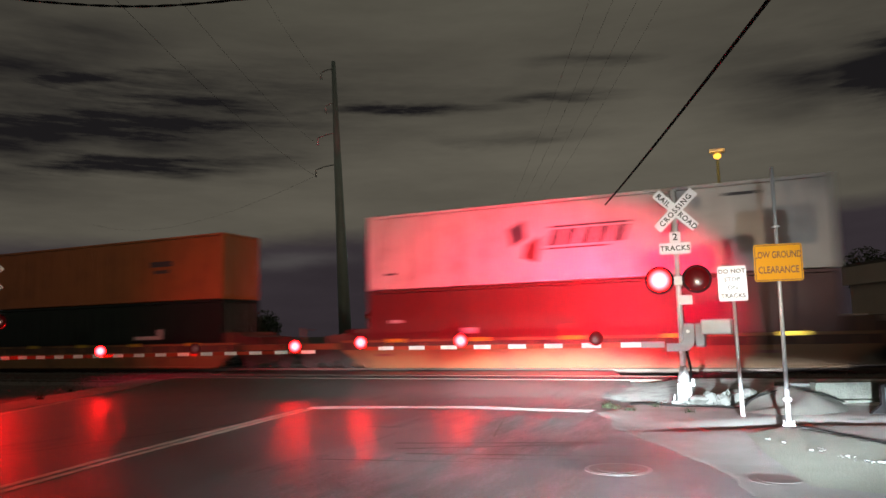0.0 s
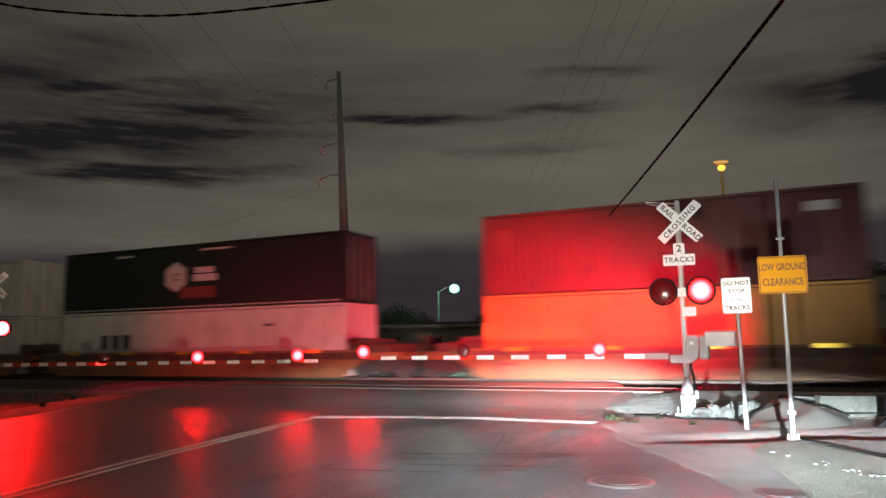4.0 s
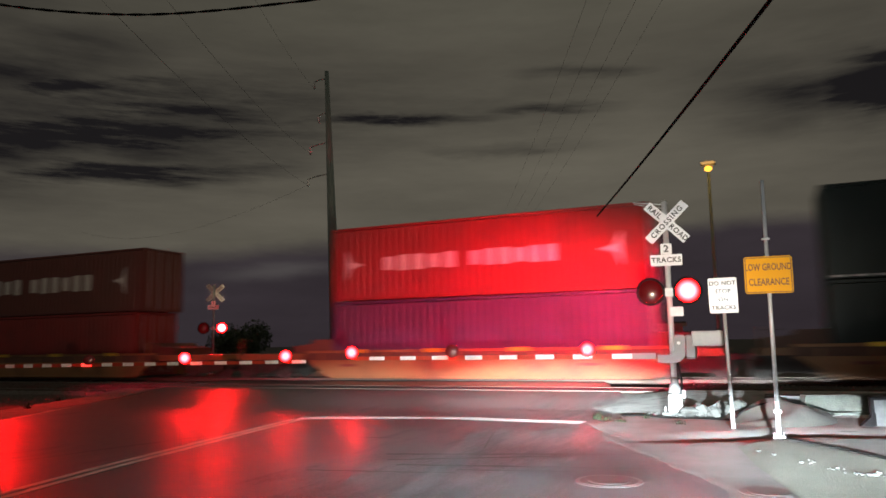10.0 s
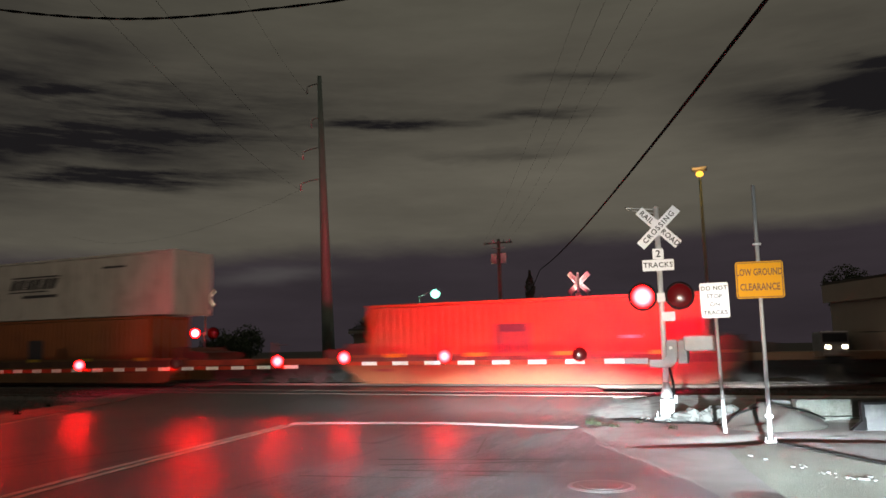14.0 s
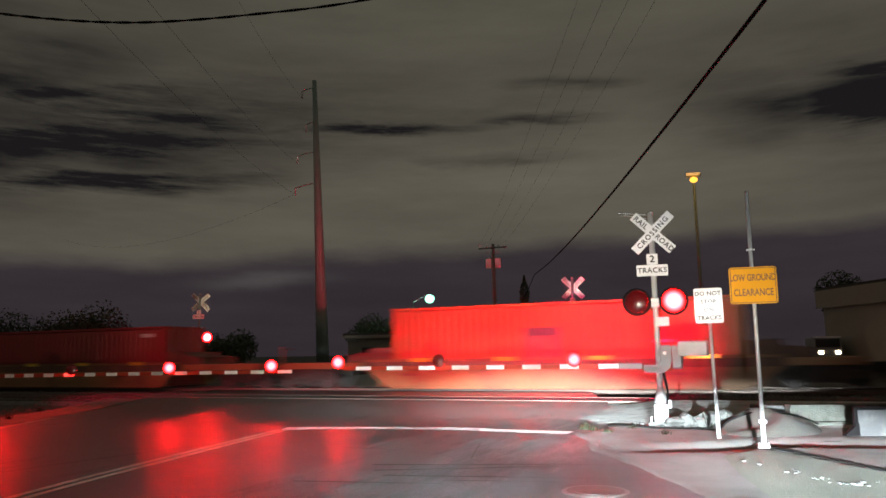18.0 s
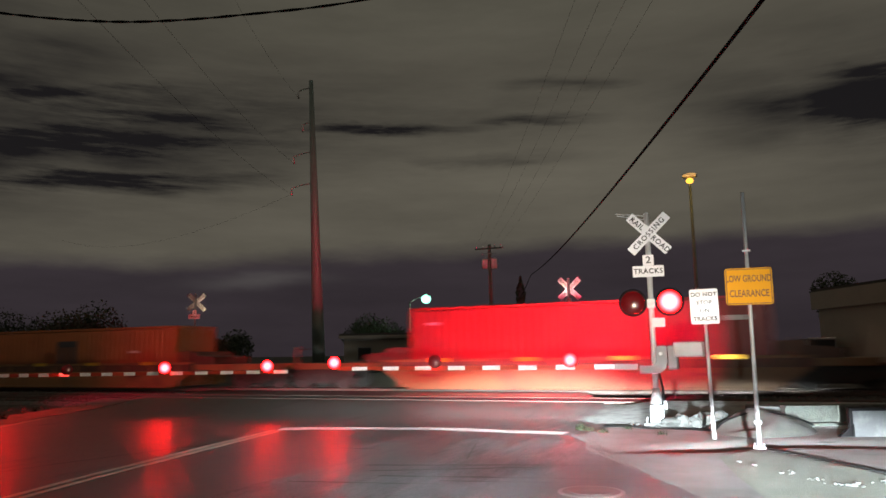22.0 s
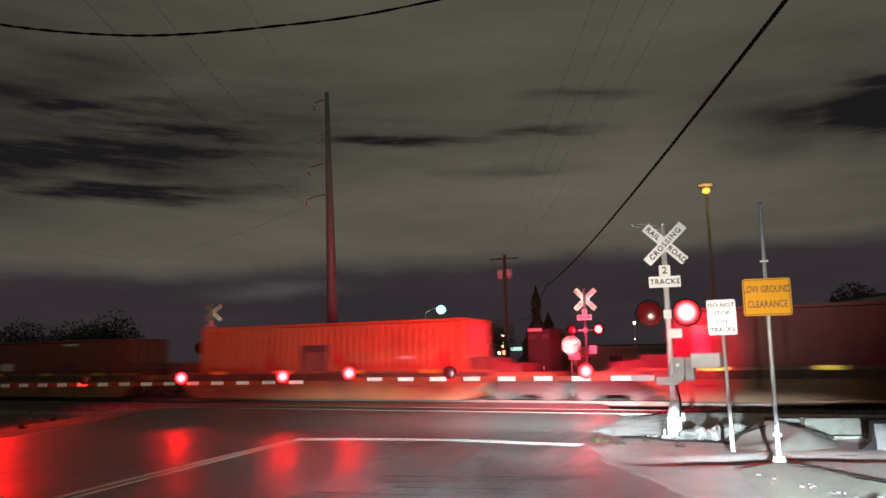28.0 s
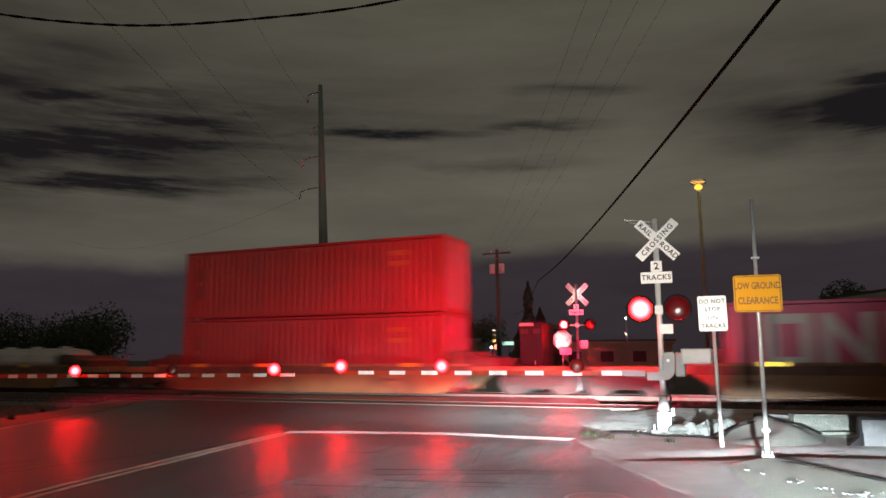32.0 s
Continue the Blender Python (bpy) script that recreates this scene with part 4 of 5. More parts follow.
def word_bars(x, z, w, h, n, mat):
    """A word in plain bars."""
    g = w / n
    return [(x + g * (i + 0.42), z, g * 0.62, h * (1.0 if i % 3 else 0.85), mat) for i in range(n)]


CARS = []      # (car, u)
LOADS = []     # (container, u)
FT53, FT45, FT40 = 16.15, 13.72, 12.19
LOW, HIGH = 0.28, 3.19


def shape(pts, mat, c, x, z):
    part("painted_mark", plate(pts, 0.012, None, 0), mat, c, "plain painted mark", pose(x, -0.008, z))


def slant_word(c, x, z, n, w, h, mat):
    """A slanted wordmark in plain shapes: leaning blocks with a stroke above and below."""
    for i in range(n):
        g = x + w * i
        k = w * 0.40
        shape([(-k, -h / 2), (k * (0.55 if i % 2 else 0.9), -h / 2), (k + 0.16, h / 2), (-k * (0.9 if i % 2 else 0.6) + 0.16, h / 2)], mat, c, g, z)
    shape([(-w * n / 2, 0.0), (w * n / 2, 0.0), (w * n / 2 + 0.02, 0.07), (-w * n / 2 + 0.02, 0.07)], mat, c, x + w * n / 2 - 0.1, z + h / 2 + 0.06)
    shape([(-w * n / 2, 0.0), (w * n / 2 - 0.6, 0.0), (w * n / 2 - 0.58, 0.06), (-w * n / 2 + 0.02, 0.06)], mat, c, x + w * n / 2 - 0.3, z - h / 2 - 0.14)


def load(u, length, mat, label, high=False, decor=(), H=2.90):
    c = container(u, HIGH if high else LOW, length, mat, label, decor, H)
    LOADS.append((c, u))
    return c


def wheel_mesh():
    bm = rod((0, -0.07, 0), (0, 0.05, 0), 0.42, 0.42, 24)
    rod((0, 0.05, 0), (0, 0.08, 0), 0.45, 0.45, 24, bm)
    rod((0, -0.11, 0), (0, -0.07, 0), 0.16, 0.16, 14, bm)
    return mesh_of(smooth(bm), WHEEL_STEEL)


def frame_mesh():
    bm = plate([(-1.15, 0.45), (-1.15, 0.62), (-0.45, 0.78), (0.45, 0.78), (1.15, 0.62), (1.15, 0.45), (0.75, 0.40), (0.5, 0.22), (-0.5, 0.22), (-0.75, 0.40)], 0.14)
    box(-0.88, -0.04, 0.45, 0.26, 0.1, 0.26, 0.02, bm)
    box(0.88, -0.04, 0.45, 0.26, 0.1, 0.26, 0.02, bm)
    for dx in (-0.14, 0, 0.14):
        rod((dx, -0.03, 0.28), (dx, -0.03, 0.55), 0.06, None, 10, bm)
    return mesh_of(bm, TRUCK_STEEL)


WHEEL, FRAME = wheel_mesh(), frame_mesh()
TOP = 0.22  # rail head under the train


def bogie(car, x):
    t = part("truck", box(x, 1.22, TOP + 0.55, 0.45, 2.1, 0.30, 0.03), TRUCK_STEEL, car, "grimy steel truck")
    for y, r in ((0.10, 0), (2.34, 180)):
        part("side_frame", FRAME, None, t, at=pose(x, y, TOP, 0, 0, r))
    for dx in (-0.88, 0.88):
        part("axle", rod((x + dx, 0.42, TOP + 0.43), (x + dx, 2.02, TOP + 0.43), 0.08, None, 10), TRUCK_STEEL, t)
        for y, r in ((0.46, 0), (1.98, 180)):
            part("wheel", WHEEL, None, t, at=pose(x + dx, y, TOP + 0.43, 0, 0, r))


def well_car(u0, u1, load_u, load_len, trucks):
    """A well car from u0 to u1 with its well round the load."""
    car = empty("well_car", pose(u0, 24.4, 0), "dusty yellow intermodal well car rolling on the far track", "rail car", "well cars of the train")
    a, b = load_u - u0 - 0.35, load_u + load_len - u0 + 0.35
    L = u1 - u0
    for y, s in ((-0.30, -1), (2.64, 1)):
        bm = plate([(a - 0.7, 1.22), (b + 0.7, 1.22), (b + 0.7, 0.95), (b - 0.3, 0.30), (a + 0.3, 0.30), (a - 0.7, 0.95)], 0.10, None, y)
        box((a + b) / 2, y + 0.05, 1.26, b - a + 1.4, 0.16, 0.09, 0.01, bm)
        box((a + b) / 2, y + 0.05, 0.29, b - a - 0.7, 0.18, 0.08, 0.01, bm)
        n = int((b - a) / 1.3)
        for i in range(n + 1):
            box(a + (b - a) * i / n, y + (0 if s < 0 else 0.1), 0.75, 0.10, 0.06, 0.86, 0, bm)
        part("side_sill", bm, CAR_SILL, car, "dusty yellow ribbed side sill")
        # darker brown than the sill below it
        part("top_chord", box((a + b) / 2, y + 0.05, 1.09, b - a + 1.44, 0.13, 0.30, 0.01), CHORD, car, "dark rust-brown top chord")
    part("well_floor", box((a + b) / 2, 1.22, 0.245, b - a - 0.6, 2.7, 0.06, 0.01), TRUCK_STEEL, car)
    for x0, x1 in ((0.45, a), (b, L - 0.45)):
        if x1 - x0 > 0.4:
            part("end_platform", box((x0 + x1) / 2, 1.22, 1.08, x1 - x0, 2.5, 0.24, 0.02), CAR_SILL, car)
            w = min(1.7, x1 - x0)
            k = 1 if x0 < 1 else -1
            e = x1 + 0.3 if k > 0 else x0 - 0.3
            part("end_bulkhead", plate([(e, 1.2), (e, 1.74), (e - k * 0.9, 1.74), (e - k * 1.0, 1.58), (e - k * (w + 0.2), 1.5), (e - k * (w + 0.2), 1.2)][::-k], 2.3, None, 0.07), CHORD, car, "grimy brown sloping car end")
            part("end_post", box(x0 + 0.2, -0.1, 1.5, 0.06, 0.06, 0.7), CAR_SILL, car)
            part("grab_iron", rod((x0 + 0.2, -0.14, 1.75), (x0 + 0.75, -0.14, 1.75), 0.015, None, 8), TRUCK_STEEL, car)
    for x in (0.0, L):
        part("coupler", box(x, 1.22, 0.92, 0.9, 0.25, 0.22, 0.03), TRUCK_STEEL, car)
    n = max(3, int((b - a) / 3.2))
    for i in range(n):
        x = a + (b - a) * (i + 0.5) / n
        part("reflector", box(x, -0.325, 1.27, 0.75, 0.012, 0.13), REFLECTOR, car, "yellow reflective strip")
    for x in (a + 1.2, b - 2.4):
        part("writing_bar", box(x, -0.335, 0.74, 0.7, 0.012, 0.09), BROWN_BOX, car)
    for x in trucks:
        bogie(car, x - u0)
    CARS.append((car, u0))
    return car


W_, D_ = DECAL_WHITE, DECAL_DARK
TRAIN = [  # front of the well, its length
    (-37.7, FT53), (-14.3, FT53), (9.4, FT53), (28.75, FT53), (50.8, FT40), (71.3, FT53), (93.1, FT40), (111.7, FT45), (135.5, FT40),
    (152.8, FT53), (171.9, FT53), (197.8, FT40), (217.1, FT40), (236.3, FT40), (259.5, FT40), (279.0, FT40), (297.6, FT40), (320.8, FT40),
    (339.6, FT40), (357.6, FT53), (380.4, FT53), (400.8, FT40), (420.1, FT40), (441.6, 11.6), (460.7, FT40), (482.4, FT53), (505.0, FT53)]
ends = []
for i, (u, n) in enumerate(TRAIN):
    left = (TRAIN[i - 1][0] + TRAIN[i - 1][1] + u) / 2 if i else u - 3.5
    right = (u + n + TRAIN[i + 1][0]) / 2 if i + 1 < len(TRAIN) else u + n + 3.5
    gap_l, gap_r = (u - left) * 2, (right - u - n) * 2
    trucks = []
    trucks.append(left + (0 if gap_l < 4.6 else 1.5))
    if gap_r >= 4.6:
        trucks.append(right - 1.5)
    well_car(left, right, u, n, trucks)

c = load(-37.7, FT53, ORANGE_BOX, "orange container on the upper tier", True, [(12.6, 1.7, 1.3, 0.25, D_), (12.6, 1.35, 0.9, 0.15, D_)])
c = load(-37.7, FT53, DARK_BOX, "blackish container with a pale mark", False, [(11.8, 1.3, 1.5, 0.16, W_), (12.6, 1.45, 0.3, 0.45, W_)])
for u, tier, lab in ((-14.3, True, "white container with a dark slanted mark"), (9.4, True, "white container with a dark slanted mark"), (9.4, False, "white container in the well")):
    c = load(u, FT53, WHITE_BOX, lab, tier, [(13.6, 2.5, 1.0, 0.10, D_), (1.0, 0.6, 0.5, 0.08, D_)])
    slant_word(c, 7.45, 1.55, 5, 0.56, 0.55, D_)
    shape([(-0.55, 0.45), (0.05, 0.75), (0.15, 0.1), (-0.45, -0.2)], D_, c, 6.35, 1.5)
    shape([(-0.1, -0.1), (0.45, 0.2), (0.3, -0.75), (-0.25, -0.55)], MAROON_BOX, c, 6.55, 1.45)
load(-14.3, FT53, MAROON_BOX, "dark red container in the well", False, [(1.2, 1.7, 0.5, 0.12, W_), (8.6, 0.9, 2.0, 1.1, RED_BOX), (4.2, 1.3, 0.5, 0.2, W_)])


TAPE = mesh_of(box(0, 0, 0, 0.36, 0.008, 0.06), DECAL_WHITE)


def dark_box(u, tier, lab, x=6.6, mat=None):
    c = load(u, FT53, mat or DARK_BOX, lab, tier, [(x + 1.55, 1.70, 1.05, 0.26, W_), (x + 1.6, 1.36, 1.35, 0.30, W_), (x + 1.2, 0.72, 2.0, 0.5, BROWN_BOX), (4.0, 2.55, 1.0, 0.10, W_), (9.5, 2.6, 1.8, 0.08, W_)])
    shape([(0.68 * math.cos(radians(60 * k + 30)), 0.68 * math.sin(radians(60 * k + 30))) for k in range(6)], W_, c, x - 0.1, 1.45)
    for k, (dx, dz, w) in enumerate(((0.0, 0.12, 0.36), (-0.05, 0.0, 0.26), (0.04, -0.12, 0.34))):
        part("painted_mark", box(dx, 0, dz, w, 0.02, 0.06), DEEP_RED_BOX, c, "dark red stroke inside the pale mark", pose(x - 0.1, -0.014, 1.45))
    if tier:
        for i in range(27):
            part("reflective_tape", TAPE, None, c, at=pose(0.35 + 0.59 * i, -0.012, 0.10))
    return c


dark_box(28.75, True, "dark container with a pale hexagon mark and bars", 7.3)
load(28.75, FT53, WHITE_BOX, "white container in the well with dark lettering bars", False, [(2.9, 1.5, 0.5, 0.65, D_), (3.6, 1.5, 0.5, 0.65, D_), (4.3, 1.5, 0.5, 0.65, D_), (3.8, 0.85, 1.5, 0.12, D_), (12.4, 2.1, 0.5, 0.10, D_)])
load(50.8, FT40, MAROON_BOX, "maroon container on the upper tier", True, [(0.8, 1.9, 0.6, 0.9, BROWN_BOX), (11.0, 2.3, 0.8, 0.3, W_)])
load(50.8, FT40, YELLOW_BOX, "dusty yellow container in the well")
dark_box(71.3, True, "dark container with a pale hexagon mark and bars", 7.4)
load(73.28, FT40, RED_BOX, "red container in the well")
for tier in (True, False):
    c = load(93.1, FT40, YELLOW_BOX, "orange-yellow container with a dark square mark", tier, [(6.0, 1.95, 1.45, 0.42, D_), (5.58, 1.45, 0.60, 0.42, D_), (6.42, 1.45, 0.60, 0.42, D_), (6.0, 1.02, 1.45, 0.20, D_)])
c = load(111.7, FT45, DEEP_RED_BOX, "dark red container with white lettering bars and arrow marks", True, word_bars(2.1, 1.45, 3.6, 0.75, 5, W_) + word_bars(6.2, 1.45, 4.4, 0.75, 6, W_))
for x, f in ((1.0, 1), (12.3, -1)):
    shape([(-0.3 * f, 0.65), (-0.1 * f, 0.15), (0.5 * f, 0.0), (-0.1 * f, -0.15), (-0.3 * f, -0.65)][::f], W_, c, x, 1.45)
load(112.9, FT40, RED_BOX, "red container in the well")
c = load(135.5, FT40, RED_BOX, "bright red container with white lettering bars", True, word_bars(2.2, 1.4, 3.2, 0.6, 5, W_) + word_bars(5.8, 1.4, 3.4, 0.6, 6, W_))
for x, f in ((0.9, 1), (11.0, -1)):
    shape([(-0.3 * f, 0.6), (-0.1 * f, 0.15), (0.45 * f, 0.0), (-0.1 * f, -0.15), (-0.3 * f, -0.6)][::f], W_, c, x, 1.4)
load(135.5, FT40, PURPLE_BOX, "dark purple container in the well")
dark_box(152.8, True, "blackish container with a pale hexagon mark and bars", 7.6)
dark_box(152.8, False, "blackish container in the well with a hexagon mark", 7.6)
c = load(171.9, FT53, WHITE_BOX, "white container with dark slanted lettering bars", True, [(7.8, 1.15, 2.4, 0.14, D_), (12.6, 2.3, 1.4, 0.10, D_)])
slant_word(c, 5.9, 1.75, 6, 0.55, 0.50, D_)
load(174.65, FT40, ORANGE_BOX, "orange container in the well with a dark panel", False, [(5.0, 1.45, 1.0, 1.0, D_)])
for u, mat, lab, mark in ((197.8, ORANGE_BOX, "red-orange container with a dark panel", 1), (217.1, MAROON_BOX, "maroon container with small pale marks", 0),
                          (236.3, RED_BOX, "red container with small pale marks", 0), (259.5, ORANGE_BOX, "orange container with a dark square panel", 1),
                          (279.0, RED_BOX, "plain red container in the well", 0), (297.6, ORANGE_BOX, "orange container with a dark square panel", 1), (320.8, RED_BOX, "bright red container in the well", 0),
                          (339.6, ORANGE_BOX, "orange container with a dark square panel", 1), (400.8, ORANGE_BOX, "orange container with a dark square panel", 1),
                          (420.1, RED_BOX, "red container with pale end lettering bars", 2)):
    deco = [(11.2, 2.2, 0.7, 0.15, W_), (0.9, 2.3, 0.5, 0.10, W_)]
    if mark == 1:
        deco = [(5.75, 1.90, 1.25, 0.28, D_), (5.3, 1.30, 0.30, 0.95, D_), (5.75, 1.30, 0.26, 0.95, D_), (6.2, 1.30, 0.30, 0.95, D_), (9.8, 1.5, 0.5, 0.1, W_)]
    if mark == 2:
        deco = [(0.9, 1.6, 0.25, 1.5, W_), (11.3, 2.2, 0.7, 0.2, W_)]
    load(u, FT40, mat, lab, False, deco, 2.59 if u in (217.1, 236.3, 297.6) else 2.90)
for u in (357.6, 380.4):
    c = load(u, FT53, BROWN_BOX, "brown-red container with a white house-shaped mark", False, [(8.2, 1.35, 0.9, 0.35, W_), (8.6, 0.85, 1.3, 0.30, W_), (12.5, 2.35, 1.0, 0.10, W_)], 2.59)
    shape([(-0.58, -0.62), (0.58, -0.62), (0.58, 0.22), (0.0, 0.66), (-0.58, 0.22)], W_, c, 6.5, 1.35)
    for dz, w in ((0.12, 0.5), (-0.12, 0.7), (-0.36, 0.6)):
        part("painted_mark", box(0, 0, dz, w, 0.012, 0.10), BROWN_BOX, c, "brown stroke inside the pale mark", pose(6.5, -0.012, 1.35))
for tier in (True, False):
    load(460.7, FT40, RED_BOX, "red container with pale end lettering bars", tier, [(0.9, 1.9, 0.5, 0.55, BROWN_BOX), (0.9, 1.15, 0.5, 0.55, BROWN_BOX), (10.3, 2.3, 0.8, 0.18, ORANGE_BOX), (10.3, 1.9, 0.8, 0.18, ORANGE_BOX)])
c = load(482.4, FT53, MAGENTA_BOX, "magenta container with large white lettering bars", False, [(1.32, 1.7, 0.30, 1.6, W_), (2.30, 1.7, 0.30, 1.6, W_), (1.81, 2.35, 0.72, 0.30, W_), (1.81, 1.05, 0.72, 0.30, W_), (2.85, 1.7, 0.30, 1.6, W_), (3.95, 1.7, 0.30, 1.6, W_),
                                                                                                               (4.60, 1.7, 0.30, 1.6, W_), (5.15, 2.35, 0.8, 0.30, W_), (5.15, 1.7, 0.7, 0.28, W_), (5.15, 1.05, 0.8, 0.30, W_)])
shape([(-0.42, 0.78), (-0.42, 0.35), (0.42, -0.78), (0.42, -0.35)], W_, c, 3.40, 1.7)


def tank_load(u, length):
    """A long pale low load with rounded shoulders."""
    t = empty("tank_container", pose(u, 24.4, LOW), "pale grey low load with rounded shoulders", "container", "containers on the train")
    bm = bmesh.new()
    prof = [(0.02, 0), (0.02, 1.20), (0.12, 1.5), (0.45, 1.74), (1.22, 1.82), (1.99, 1.74), (2.32, 1.5), (2.42, 1.20), (2.42, 0)]
    last = None
    for x, k in ((0, 0.84), (0.15, 0.96), (0.4, 1.0), (length - 0.4, 1.0), (length - 0.15, 0.96), (length, 0.84)):
        row = [bm.verts.new((x, 1.22 + (y - 1.22) * k, z * k)) for y, z in prof]
        if last:
            for a, b, c_, d in zip(last, last[1:], row[1:], row):
                bm.faces.new((a, b, c_, d))
        else:
            bm.faces.new(row)
        last = row
    bm.faces.new(last[::-1])
    bmesh.ops.recalc_face_normals(bm, faces=bm.faces)
    part("shell", bm, GREY_BOX, t, "pale grey shell")
    for i in range(6):
        x = length * (i + 0.5) / 6
        part("hatch", smooth(rod((x, 1.22, 1.78), (x, 1.22, 1.90), 0.30, 0.26, 16)), GREY_BOX, t)
        part("band", box(x + length / 12 - 0.05, 0.0, 0.75, 0.08, 0.05, 1.2, 0.01), GREY_BOX, t)
    LOADS.append((t, u))


tank_load(441.6, 11.6)


# ---- beyond the tracks: poles, lamps, trees, buildings ----
pole = empty("transmission_pole", pose(-30.78, 49.0, 0, 1.13, -1.8, 0), "tall tapered steel transmission pole with insulator arms", "utility pole")
part("shaft", smooth(rod((0, 0, 0), (0, 0, 23.9), 0.52, 0.17, 20)), RUST_POLE, pole, "tapered pale steel shaft")
for z, d in ((23.3, 0.9), (20.4, 0.6), (17.9, 1.5), (15.3, 1.8)):
    arm = part("insulator_arm", wire([(0, 0, z), (-d * 0.6, -0.3, z - 0.12), (-d, -0.5, z - 0.32)], 0.05), GALV, pole)
    part("insulator", smooth(rod((-d, -0.5, z - 0.9), (-d, -0.5, z - 0.3), 0.08, 0.08, 10)), SIGN_WHITE, arm)


def street_lamp(at, h, arm, glow, label, globe=0.28, drop=0.9):
    s = empty("street_lamp", at, label, "street lamp")
    part("pole", smooth(rod((0, 0, 0), (0, 0, h), 0.11, 0.07, 12)), WOOD_POLE, s)
    if arm:
        part("arm", wire([(0, 0, h - 0.1), (arm * 0.5, 0, h + 0.35), (arm, 0, h + 0.45)], 0.04), GALV, s)
    head = part("lamp_head", box(arm, 0, h + 0.5, 0.75, 0.45, 0.18, 0.04), GALV, s)
    bm = bmesh.new()
    bmesh.ops.create_uvsphere(bm, u_segments=20, v_segments=12, radius=1.0, matrix=Matrix.Translation((arm, 0, h + 0.22)) @ Matrix.Diagonal((globe, globe, globe * drop, 1)))
    part("glass", smooth(bm), glow, head, "glowing lamp glass")
    return s


street_lamp(pose(-2.15, 39.9, 0, 0, 0, 0), 10.2, 0.0, SODIUM, "tall street lamp with amber sodium light", 0.20, 0.75)
# globe enlarged so the glowing glass includes the lamp's green halo
street_lamp(pose(-31.9, 68.1, 0, 0, 0, 15), 6.9, 1.7, MERCURY, "street lamp with blue-green mercury light", 0.50, 0.9)

wood = empty("utility_pole", pose(-19.5, 57.8, 0, 1.0, 0, 0), "wooden utility pole with crossarm and transformers", "utility pole")
part("shaft", smooth(rod((0, 0, 0), (0, 0, 10.6), 0.20, 0.13, 14)), WOOD_POLE, wood, "weathered wooden shaft")
part("crossarm", box(0, -0.16, 10.25, 2.5, 0.10, 0.12, 0.01), WOOD_POLE, wood)
part("crossarm_brace", box(0, -0.16, 9.8, 1.2, 0.03, 0.05), GALV, wood)
for x in (-1.1, -0.5, 0.5, 1.1):
    part("insulator", smooth(rod((x, -0.16, 10.30), (x, -0.16, 10.55), 0.06, 0.04, 10)), SIGN_WHITE, wood)
for x in (-0.42, 0.42):
    part("transformer", smooth(rod((x, -0.1, 8.55), (x, -0.1, 9.35), 0.24, 0.24, 16)), SIGN_WHITE, wood, "pale grey transformer can")


def cable(name, pts, r, label):
    ob = part(name, wire(pts, r), RUBBER, None)
    return tagged(ob, label, "cable")


cable("overhead_cable", hanging((1.65, 5.5, 5.6), (-13.33, 48.34, 6.83), 0.42, 50) + hanging((-13.8, 49.7, 6.87), (-30.0, 96.0, 7.6), 0.8, 12), 0.028, "thick black overhead cable running to the utility pole")


def leafy(name, at, kind, label, size, seed, count):
    """A tree: trunk, limbs and a crown of many small leaf clumps."""
    rnd = random.Random(seed)
    t = empty(name, at, label, "tree")
    h, w = size
    part("trunk", smooth(rod((0, 0, 0), (0, 0, h * 0.6), 0.05 * w + 0.08, 0.05, 8)), WOOD_POLE, t)
    if kind != "spire":
        bm = bmesh.new()
        for k in range(6):
            a = k * 1.05 + rnd.random()
            rod((0, 0, h * (0.3 + 0.05 * k)), (math.cos(a) * w * 0.33, math.sin(a) * w * 0.33, h * (0.55 + 0.05 * k)), 0.07, 0.03, 6, bm)
        part("branch", bm, WOOD_POLE, t)
    verts, faces = [], []
    for i in range(count):
        if kind == "spire":
            z = rnd.random() ** 1.1
            r = w * 0.5 * (1 - z) ** 0.75 * (0.35 + 0.75 * rnd.random() ** 0.6) * (0.85 + 0.25 * math.sin(z * 17 + seed))
            a = rnd.random() * 6.283
            c = Vector((r * math.cos(a), r * math.sin(a), h * (0.06 + 0.94 * z)))
        else:
            k = rnd.randrange(7)
            a0 = k * 0.9 + seed
            cc = Vector((math.cos(a0) * w * 0.26, math.sin(a0) * w * 0.26, h * (0.5 + 0.07 * k * (1 if k % 2 else 0.6))))
            d = Vector((rnd.gauss(0, 1), rnd.gauss(0, 1), rnd.gauss(0, 0.8))).normalized() * (w * 0.27 * rnd.random() ** 0.4)
            c = cc + d
        s = (0.07 + 0.09 * rnd.random()) * (1 if kind == "spire" else 1.2) * max(1.0, h / 9)
        u = Vector((rnd.uniform(-1, 1), rnd.uniform(-1, 1), rnd.uniform(-0.6, 1))).normalized()
        v = u.orthogonal().normalized()
        n = len(verts)
        verts += [c - u * s, c + v * s * 0.5, c + u * s, c - v * s * 0.5]
        faces.append((n, n + 1, n + 2, n + 3))
    me = bpy.data.meshes.new("crown")
    me.from_pydata([tuple(v) for v in verts], [], faces)
    me.materials.append(LEAF)
    part("crown", me, None, t, "dark leafy crown")
    return t


for x, y, h, w in ((-19.7, 67.3, 8.8, 2.8), (-18.75, 68.0, 6.3, 2.8), (-20.7, 67.6, 4.6, 2.6), (-17.6, 69.0, 4.3, 2.6), (-29.6, 78.0, 6.6, 1.6)):
    leafy("cypress", pose(x, y, 0), "spire", "dark pointed cypress tree against the sky", (h, w), int(h * 10), 2600)
